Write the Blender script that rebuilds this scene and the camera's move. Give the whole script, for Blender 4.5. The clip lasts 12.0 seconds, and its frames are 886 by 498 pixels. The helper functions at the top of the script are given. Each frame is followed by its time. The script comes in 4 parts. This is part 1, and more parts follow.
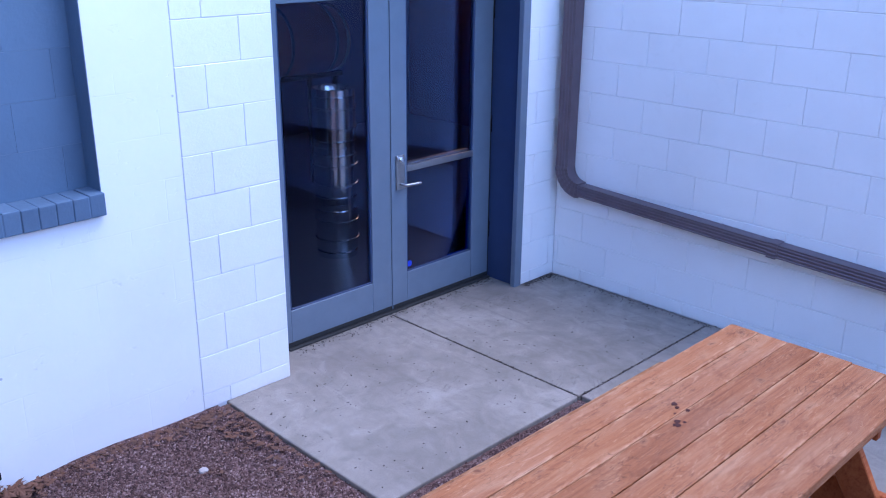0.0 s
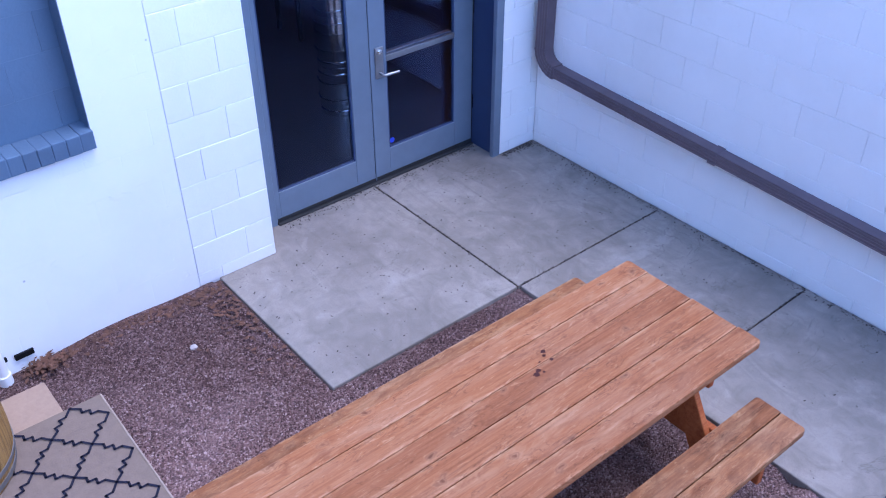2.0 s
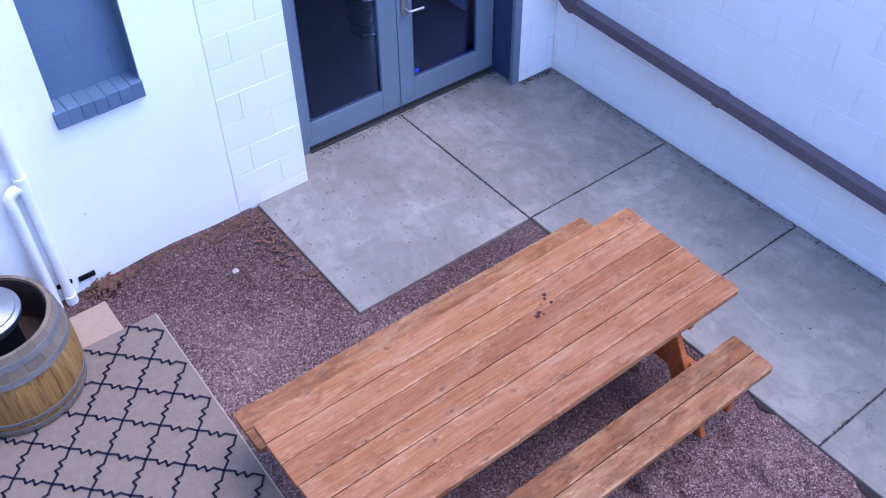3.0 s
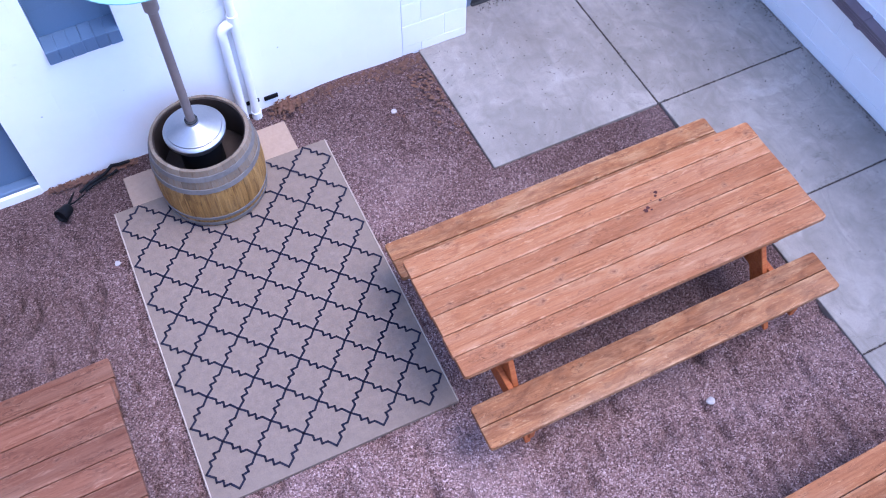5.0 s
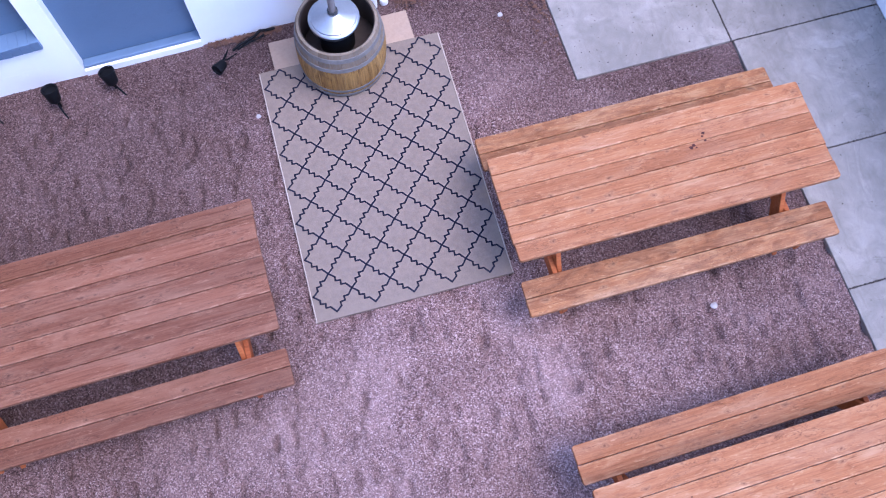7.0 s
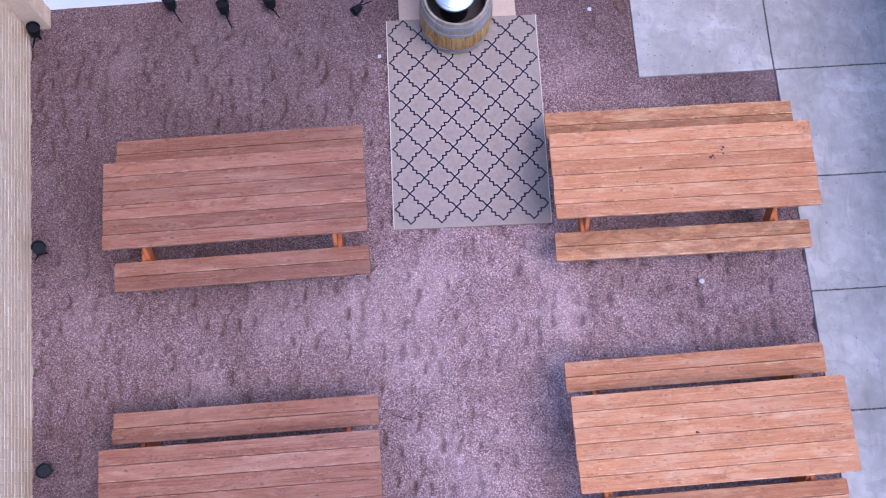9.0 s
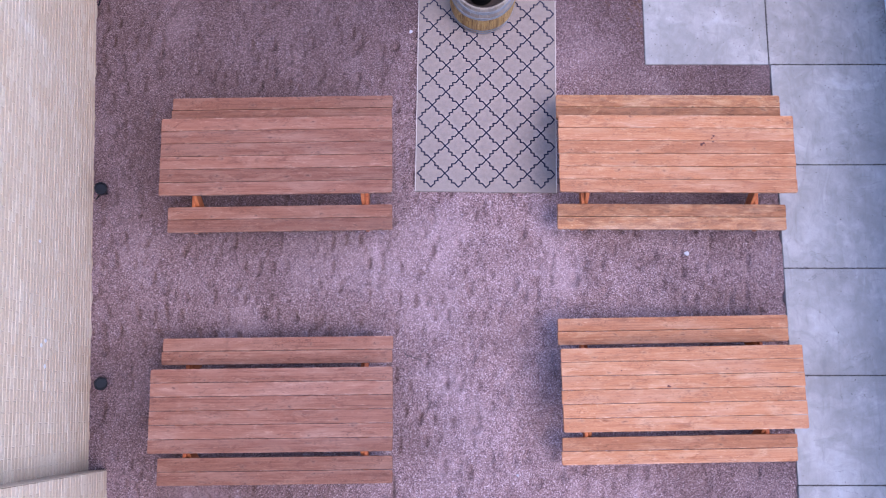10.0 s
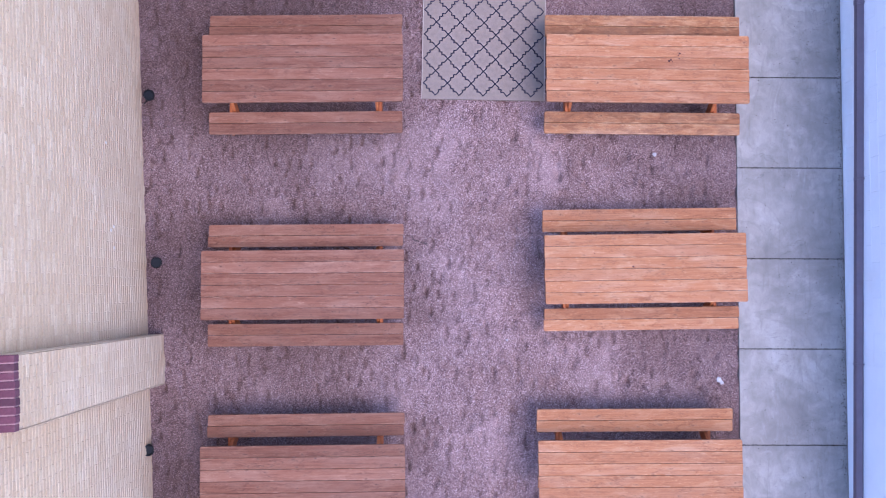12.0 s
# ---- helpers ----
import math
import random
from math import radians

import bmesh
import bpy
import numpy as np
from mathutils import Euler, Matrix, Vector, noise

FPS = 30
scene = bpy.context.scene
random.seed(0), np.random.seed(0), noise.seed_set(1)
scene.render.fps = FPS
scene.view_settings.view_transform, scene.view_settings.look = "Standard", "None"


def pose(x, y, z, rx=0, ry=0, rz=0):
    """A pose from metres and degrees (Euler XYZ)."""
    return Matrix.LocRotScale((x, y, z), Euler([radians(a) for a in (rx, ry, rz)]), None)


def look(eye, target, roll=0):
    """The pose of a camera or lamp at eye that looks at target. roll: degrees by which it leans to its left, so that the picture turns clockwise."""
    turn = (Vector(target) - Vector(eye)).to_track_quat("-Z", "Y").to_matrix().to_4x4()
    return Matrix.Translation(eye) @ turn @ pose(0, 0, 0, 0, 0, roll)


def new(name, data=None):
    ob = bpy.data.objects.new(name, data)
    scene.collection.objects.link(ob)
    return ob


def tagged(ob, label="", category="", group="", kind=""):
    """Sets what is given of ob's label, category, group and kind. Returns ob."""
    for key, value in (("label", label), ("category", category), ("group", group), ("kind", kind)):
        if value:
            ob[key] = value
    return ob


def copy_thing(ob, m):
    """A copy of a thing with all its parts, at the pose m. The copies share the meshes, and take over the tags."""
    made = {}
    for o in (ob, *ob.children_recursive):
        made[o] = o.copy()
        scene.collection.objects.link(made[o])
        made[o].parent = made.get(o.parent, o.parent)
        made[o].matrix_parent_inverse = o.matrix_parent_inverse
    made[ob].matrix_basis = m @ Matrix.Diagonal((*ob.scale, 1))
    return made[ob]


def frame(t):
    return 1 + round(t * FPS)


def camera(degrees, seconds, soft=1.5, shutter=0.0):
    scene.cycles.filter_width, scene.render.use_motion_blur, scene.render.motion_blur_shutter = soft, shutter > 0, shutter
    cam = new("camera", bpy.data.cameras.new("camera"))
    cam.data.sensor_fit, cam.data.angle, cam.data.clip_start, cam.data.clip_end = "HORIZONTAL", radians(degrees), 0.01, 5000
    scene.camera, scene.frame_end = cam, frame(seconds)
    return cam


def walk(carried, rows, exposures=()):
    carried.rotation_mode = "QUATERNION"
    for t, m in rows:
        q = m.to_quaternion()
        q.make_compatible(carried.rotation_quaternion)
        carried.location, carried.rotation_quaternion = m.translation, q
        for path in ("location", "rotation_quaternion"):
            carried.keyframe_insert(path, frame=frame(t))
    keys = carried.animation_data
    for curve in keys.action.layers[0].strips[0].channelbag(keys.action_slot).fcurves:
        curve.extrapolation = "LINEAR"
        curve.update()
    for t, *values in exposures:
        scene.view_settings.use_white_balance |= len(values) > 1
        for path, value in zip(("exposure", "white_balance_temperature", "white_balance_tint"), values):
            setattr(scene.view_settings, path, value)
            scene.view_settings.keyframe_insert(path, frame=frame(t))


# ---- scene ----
cam = camera(51.8, 12.0, soft=1.1)
PATH = [
    (0, (-2.305, -2.646, 2.484), (-0.971, -1.317, 1.81), 0.5),
    (0.5, (-2.162, -2.814, 2.704), (-0.936, -1.456, 1.894), 0.6),
    (1, (-2.036, -2.94, 2.982), (-0.885, -1.602, 2.04), 0.5),
    (1.5, (-1.926, -3.099, 3.314), (-0.839, -1.802, 2.249), 0.1),
    (2, (-1.85, -3.242, 3.684), (-0.828, -1.997, 2.498), -0.3),
    (2.5, (-1.846, -3.355, 4.076), (-0.9, -2.167, 2.775), -0.6),
    (3, (-1.887, -3.405, 4.335), (-1.029, -2.263, 2.935), -0.9),
    (3.2, (-1.893, -3.42, 4.429), (-1.078, -2.294, 2.991), -1.1),
    (4.8, (-2.154, -3.426, 5.323), (-1.639, -2.472, 3.642), 1.1),
    (5, (-2.144, -3.482, 5.397), (-1.674, -2.534, 3.7), 0.4),
    (5.5, (-2.185, -3.572, 5.712), (-1.797, -2.675, 3.967), 0.4),
    (6, (-2.209, -3.617, 6.085), (-1.895, -2.794, 4.289), 0.3),
    (6.5, (-2.215, -3.649, 6.45), (-1.968, -2.901, 4.612), -0.1),
    (7, (-2.247, -3.64, 6.886), (-2.055, -2.97, 5.011), 0.0),
    (7.2, (-2.273, -3.698, 7.03), (-2.098, -3.037, 5.15), 0.1),
    (9, (-2.31, -3.926, 8.911), (-2.281, -3.448, 6.969), -0.1),
    (9.5, (-2.307, -3.99, 9.48), (-2.3, -3.566, 7.526), -0.1),
    (10, (-2.298, -3.953, 10.061), (-2.307, -3.604, 8.092), -1.5),
    (10.5, (-2.326, -3.978, 10.553), (-2.337, -3.692, 8.574), -1.7),
    (11, (-2.349, -4.026, 10.971), (-2.359, -3.804, 8.983), -1.7),
    (11.5, (-2.417, -4.088, 11.376), (-2.412, -3.924, 9.383), 2.2),
    (12, (-2.436, -4.07, 11.797), (-2.425, -3.968, 9.8), 6.4),
]
walk(cam, [(t, look(eye, target, roll)) for t, eye, target, roll in PATH],
     exposures=[(0.0, 1.97, 5180, 21), (3.0, 2.14, 5290, 23), (6.0, 2.44, 5390, 24), (9.0, 2.46, 5400, 25), (10.5, 2.46, 5430, 25), (12.0, 2.37, 5450, 25)])

# ---- world and light ----
world = bpy.data.worlds.new("sky")
scene.world = world
world.use_nodes = True
wn = world.node_tree
sky = wn.nodes.new("ShaderNodeTexSky")
sky.sky_type = "NISHITA"
sky.sun_disc = False
SUN_EL, SUN_AZ = radians(69), radians(128)
sky.sun_elevation, sky.sun_rotation = SUN_EL, SUN_AZ
sky.air_density, sky.dust_density, sky.ozone_density = 1.0, 0.8, 1.6
background = wn.nodes["Background"]
wn.links.new(sky.outputs[0], background.inputs[0])
background.inputs[1].default_value = 0.145

sun_data = bpy.data.lights.new("sun", "SUN")
sun_data.energy, sun_data.angle, sun_data.color = 0.55, radians(30), (1.0, 0.92, 0.84)
sun = new("sun", sun_data)
toward = Vector((math.sin(SUN_AZ) * math.cos(SUN_EL), math.cos(SUN_AZ) * math.cos(SUN_EL), math.sin(SUN_EL)))
sun.matrix_world = look(toward * 40, (0, 0, 0))

# ---- materials ----


class Mat:
    """A node material with short ways to wire it."""

    def __init__(self, name, rough=0.7, metal=0.0, spec=0.5):
        self.m = bpy.data.materials.new(name)
        self.m.use_nodes = True
        self.t = self.m.node_tree
        self.b = self.t.nodes["Principled BSDF"]
        self.b.inputs["Roughness"].default_value = rough
        self.b.inputs["Metallic"].default_value = metal
        self.b.inputs["Specular IOR Level"].default_value = spec
        self.co = None

    def node(self, kind, **inputs):
        n = self.t.nodes.new(kind)
        for k, v in inputs.items():
            n.inputs[k.replace("_", " ")].default_value = v
        return n

    def link(self, a, b):
        self.t.links.new(a, b)

    def coords(self, scale=(1, 1, 1), shift=True, world_space=False):
        if world_space:
            src = self.node("ShaderNodeNewGeometry").outputs["Position"]
        else:
            src = self.node("ShaderNodeTexCoord").outputs["Object"]
        mp = self.node("ShaderNodeMapping")
        mp.inputs["Scale"].default_value = scale
        self.link(src, mp.inputs["Vector"])
        if shift:
            info = self.node("ShaderNodeObjectInfo")
            mul = self.node("ShaderNodeMath")
            mul.operation = "MULTIPLY"
            mul.inputs[1].default_value = 37.0
            self.link(info.outputs["Random"], mul.inputs[0])
            self.link(mul.outputs[0], mp.inputs["Location"])
        return mp.outputs[0]

    def noise(self, co, scale, detail=4, rough=0.55, distort=0.0):
        n = self.node("ShaderNodeTexNoise", Scale=scale, Detail=detail, Roughness=rough, Distortion=distort)
        self.link(co, n.inputs["Vector"])
        return n.outputs["Fac"]

    def ramp(self, fac, stops):
        n = self.node("ShaderNodeValToRGB")
        el = n.color_ramp.elements
        while len(el) < len(stops):
            el.new(0.5)
        for e, (p, c) in zip(el, stops):
            e.position = p
            e.color = (*c, 1) if len(c) == 3 else c
        self.link(fac, n.inputs[0])
        return n.outputs[0]

    def mix(self, fac, a, b, mode="MIX"):
        n = self.node("ShaderNodeMix")
        n.data_type, n.blend_type = "RGBA", mode
        for s, v in ((0, fac), (6, a), (7, b)):
            if isinstance(v, (int, float)):
                n.inputs[s].default_value = v
            elif isinstance(v, tuple):
                n.inputs[s].default_value = (*v, 1)
            else:
                self.link(v, n.inputs[s])
        return n.outputs[2]

    def bump(self, height, strength=0.3, distance=0.01, normal=None):
        n = self.node("ShaderNodeBump", Strength=strength, Distance=distance)
        self.link(height, n.inputs["Height"])
        if normal:
            self.link(normal, n.inputs["Normal"])
        self.link(n.outputs[0], self.b.inputs["Normal"])
        return n.outputs[0]

    def color(self, c):
        if isinstance(c, tuple):
            self.b.inputs["Base Color"].default_value = (*c, 1)
        else:
            self.link(c, self.b.inputs["Base Color"])

    def rough(self, fac, lo, hi):
        n = self.node("ShaderNodeMapRange")
        n.inputs[3].default_value, n.inputs[4].default_value = lo, hi
        self.link(fac, n.inputs[0])
        self.link(n.outputs[0], self.b.inputs["Roughness"])


def g(v):
    return (v, v, v)


def painted(name, base, dirt, rough=0.6, bump=0.25, grain=90, random_tone=0.0):
    """Painted masonry: roller grain, faint dirt and pits."""
    m = Mat(name, rough)
    co = m.coords(world_space=True, shift=False)
    big = m.noise(co, 1.7, 6, 0.6)
    fine = m.noise(co, grain, 5, 0.6)
    mid = m.noise(co, 11, 6, 0.65, 0.5)
    c = m.mix(m.ramp(big, [(0.42, g(0)), (0.75, g(0.55))]), base, dirt)
    c = m.mix(m.ramp(mid, [(0.60, g(0)), (0.78, g(0.5))]), c, dirt)
    if random_tone:
        info = m.node("ShaderNodeObjectInfo")
        c = m.mix(random_tone, c, m.ramp(info.outputs["Random"], [(0, g(0.2)), (1, g(0.8))]), "SOFT_LIGHT")
    m.color(c)
    s = m.mix(0.35, m.ramp(mid, [(0.3, g(0)), (0.7, g(1))]), m.ramp(fine, [(0.3, g(0)), (0.7, g(1))]))
    m.bump(s, bump, 0.004)
    return m.m


def timber(name, dark, mid, light, worn, wear=0.5, grey_top=0.0, soil=0.6, plank=False):
    """Stained softwood boards: long grain, knots, scuffs and worn pale patches."""
    m = Mat(name, 0.6, 0.0, 0.2)
    grain = m.noise(m.coords((0.22, 9.0, 9.0)), 7.0, 8, 0.62, 0.4)
    fine = m.noise(m.coords((1.0, 70.0, 70.0)), 5.0, 4, 0.6, 0.3)
    patch = m.noise(m.coords((0.8, 3.0, 3.0)), 2.8, 6, 0.65, 0.6)
    scuff = m.noise(m.coords((3.0, 14.0, 14.0)), 3.6, 6, 0.75, 1.2)
    dirt = m.noise(m.coords((1.6, 4.0, 4.0)), 3.2, 6, 0.7, 0.8)
    c = m.ramp(grain, [(0.22, dark), (0.42, mid), (0.74, light)])
    c = m.mix(m.ramp(fine, [(0.30, g(0.4)), (0.48, g(0.0))]), c, dark)
    c = m.mix(m.ramp(patch, [(0.5, g(0.0)), (0.74, g(0.62 * wear))]), c, worn)
    c = m.mix(m.ramp(scuff, [(0.57, g(0.0)), (0.67, g(0.6 * wear))]), c, tuple(min(1, x * 1.25) for x in worn))
    c = m.mix(m.ramp(dirt, [(0.54 - 0.12 * (soil > 0.6), g(0.0)), (0.70 - 0.05 * (soil > 0.6), g(soil))]), c, tuple(x * k for x, k in zip(dark, (1.15, 1.0, 0.9))))
    if plank:
        # bleached stretches, and paint rubbed off along the board's arrises
        grey = m.noise(m.coords((0.5, 2.2, 2.2)), 2.1, 5, 0.6, 0.7)
        c = m.mix(m.ramp(grey, [(0.48, g(0.0)), (0.72, g(0.32))]), c, tuple(0.35 * x + 0.65 * y for x, y in zip(worn, (0.22, 0.125, 0.085))))
        edge = m.node("ShaderNodeSeparateXYZ")
        m.link(m.coords((1, 1, 1), False), edge.inputs[0])
        far_y = m.node("ShaderNodeMath")
        far_y.operation = "ABSOLUTE"
        m.link(edge.outputs[1], far_y.inputs[0])
        rim = m.ramp(far_y.outputs[0], [(0.050, g(0.0)), (0.066, g(1.0))])
        rub = m.ramp(m.noise(m.coords((2.4, 9.0, 9.0)), 2.6, 6, 0.7, 0.8), [(0.50, g(0.0)), (0.63, g(0.45))])
        # thin wandering cracks and scratches in rubbed places
        line = m.ramp(m.noise(m.coords((2.6, 7.0, 7.0)), 4.2, 5, 0.6, 0.9), [(0.482, g(0.0)), (0.497, g(1.0)), (0.503, g(1.0)), (0.518, g(0.0))])
        where = m.ramp(m.noise(m.coords((1.1, 3.0, 3.0)), 3.1, 4, 0.6, 0.3), [(0.50, g(0.0)), (0.60, g(0.75))])
        c = m.mix(m.mix(1.0, line, where, "MULTIPLY"), c, tuple(x * 0.6 for x in dark))
        c = m.mix(m.mix(1.0, rim, rub, "MULTIPLY"), c, tuple(min(1, x * 1.3) for x in worn))
    crack = m.noise(m.coords((0.9, 95.0, 95.0)), 3.0, 3, 0.5, 0.15)
    c = m.mix(m.ramp(crack, [(0.27, g(0.75)), (0.33, g(0.0))]), c, tuple(x * 0.4 for x in dark))
    nick = m.noise(m.coords((16.0, 34.0, 34.0)), 3.0, 6, 0.8, 2.5)
    c = m.mix(m.ramp(nick, [(0.62, g(0.0)), (0.67, g(0.4))]), c, tuple(min(1, x * 1.3) for x in worn))
    c = m.mix(m.ramp(nick, [(0.335, g(0.8)), (0.385, g(0.0))]), c, tuple(x * 0.6 for x in dark))
    v = m.node("ShaderNodeTexVoronoi", Scale=1.0, Randomness=1.0)
    v.voronoi_dimensions = "2D"
    bend = m.node("ShaderNodeTexNoise", Scale=14.0, Detail=3.0)
    m.link(m.coords((1.0, 1.0, 1.0)), bend.inputs["Vector"])
    m.link(m.mix(0.24, m.coords((4.2, 8.0, 8.0)), bend.outputs["Color"], "LINEAR_LIGHT"), v.inputs["Vector"])
    some = m.node("ShaderNodeSeparateColor")
    m.link(v.outputs["Color"], some.inputs[0])
    pick = m.ramp(some.outputs[0], [(0.55, g(0.0)), (0.80, g(1.0))])
    halo = m.ramp(v.outputs["Distance"], [(0.07, g(0.22)), (0.20, g(0.0))])
    c = m.mix(m.mix(1.0, pick, halo, "MULTIPLY"), c, tuple(min(1, x * 1.1) for x in worn))
    ring = m.ramp(v.outputs["Distance"], [(0.0, g(0.8)), (0.045, g(0.62)), (0.075, g(0.15)), (0.10, g(0.42)), (0.135, g(0.0))])
    c = m.mix(m.mix(1.0, pick, ring, "MULTIPLY"), c, tuple(x * k for x, k in zip(dark, (0.75, 0.6, 0.5))))
    if grey_top:
        # bleached grey stave ends above the upper hoop
        sep = m.node("ShaderNodeSeparateXYZ")
        m.link(m.coords((1, 1, 1), False), sep.inputs[0])
        rag = m.node("ShaderNodeMath")
        rag.operation = "MULTIPLY_ADD"
        rag.inputs[1].default_value = -0.22
        m.link(scuff, rag.inputs[0])
        m.link(sep.outputs[0], rag.inputs[2])
        turn = m.node("ShaderNodeMapRange")
        turn.inputs[1].default_value, turn.inputs[2].default_value = -grey_top - 0.10, -grey_top - 0.16
        m.link(rag.outputs[0], turn.inputs[0])
        c = m.mix(m.mix(1.0, m.ramp(turn.outputs[0], [(0.0, g(0)), (1.0, g(0.88))]), m.ramp(grain, [(0.25, g(0.5)), (0.6, g(1))]), "MULTIPLY"), c, (0.17, 0.145, 0.12))
    info = m.node("ShaderNodeObjectInfo")
    c = m.mix(0.62, c, m.ramp(info.outputs["Random"], [(0, g(0.32)), (1, g(0.70))]), "SOFT_LIGHT")
    m.color(c)
    m.rough(patch, 0.5, 0.8)
    m.bump(m.mix(0.4, fine, grain), 0.4, 0.004)
    return m.m


def plain(name, base, rough=0.6, metal=0.0, vary=0.25, scale=20, bump=0.05):
    m = Mat(name, rough, metal)
    co = m.coords()
    n = m.noise(co, scale, 5, 0.6)
    n2 = m.noise(co, scale * 0.15, 4, 0.6)
    lo = tuple(x * (1 - vary) for x in base)
    hi = tuple(min(1, x * (1 + vary)) for x in base)
    m.color(m.mix(0.5, m.ramp(n, [(0.3, lo), (0.7, hi)]), m.ramp(n2, [(0.3, lo), (0.7, hi)])))
    m.rough(n2, max(0.02, rough - 0.1), min(1, rough + 0.12))
    m.bump(n, bump, 0.003)
    return m.m


def concrete_material():
    """Grey slab concrete: blotches, rain streaks, edged stains, pits and fine scratches."""
    m = Mat("concrete", 0.8, 0.0, 0.35)
    co = m.coords(world_space=True, shift=False)
    a = m.noise(co, 1.3, 6, 0.6, 0.4)
    b = m.noise(co, 6.5, 6, 0.65, 0.8)
    f = m.noise(co, 160, 3, 0.6)
    streak = m.noise(m.coords((4.0, 0.7, 1.0), False, True), 1.6, 6, 0.7, 1.4)
    c = m.ramp(a, [(0.3, (0.185, 0.157, 0.132)), (0.5, (0.252, 0.218, 0.186)), (0.72, (0.33, 0.288, 0.25))])
    c = m.mix(m.ramp(b, [(0.45, g(0)), (0.7, g(0.45))]), c, (0.14, 0.122, 0.10))
    c = m.mix(m.ramp(b, [(0.28, g(0.3)), (0.42, g(0))]), c, (0.40, 0.365, 0.32))
    c = m.mix(m.ramp(f, [(0.35, g(0.35)), (0.5, g(0))]), c, (0.12, 0.11, 0.095))
    c = m.mix(m.ramp(streak, [(0.54, g(0)), (0.72, g(0.5))]), c, (0.13, 0.112, 0.092))
    c = m.mix(m.ramp(streak, [(0.28, g(0.2)), (0.42, g(0))]), c, (0.42, 0.385, 0.34))
    tide = m.noise(co, 0.85, 5, 0.55, 1.6)
    c = m.mix(m.ramp(tide, [(0.50, g(0)), (0.53, g(0.34)), (0.60, g(0.14)), (0.75, g(0.3))]), c, (0.15, 0.132, 0.11))
    line = m.ramp(m.noise(m.coords((1.0, 2.2, 1.0), False, True), 1.5, 5, 0.6, 1.2), [(0.492, g(0)), (0.499, g(0.55)), (0.501, g(0.55)), (0.508, g(0))])
    some = m.ramp(m.noise(co, 1.1, 3, 0.5), [(0.52, g(0)), (0.58, g(1))])
    c = m.mix(m.mix(1.0, line, some, "MULTIPLY"), c, (0.10, 0.088, 0.075))
    v = m.node("ShaderNodeTexVoronoi", Scale=13.0)
    m.link(m.mix(0.1, co, m.node("ShaderNodeTexNoise", Scale=30.0).outputs["Color"], "LINEAR_LIGHT"), v.inputs["Vector"])
    kind = m.node("ShaderNodeSeparateColor")
    m.link(v.outputs["Color"], kind.inputs[0])
    pit = m.mix(1.0, m.ramp(v.outputs["Distance"], [(0.07, g(0.85)), (0.14, g(0))]), m.ramp(kind.outputs[0], [(0.72, g(0)), (0.98, g(0.9))]), "MULTIPLY")
    c = m.mix(pit, c, (0.055, 0.048, 0.042))
    info = m.node("ShaderNodeObjectInfo")
    c = m.mix(0.15, c, m.ramp(info.outputs["Random"], [(0, g(0.35)), (1, g(0.65))]), "SOFT_LIGHT")
    m.color(c)
    m.rough(b, 0.6, 0.9)
    m.bump(m.mix(0.5, b, f), 0.2, 0.004)
    return m.m


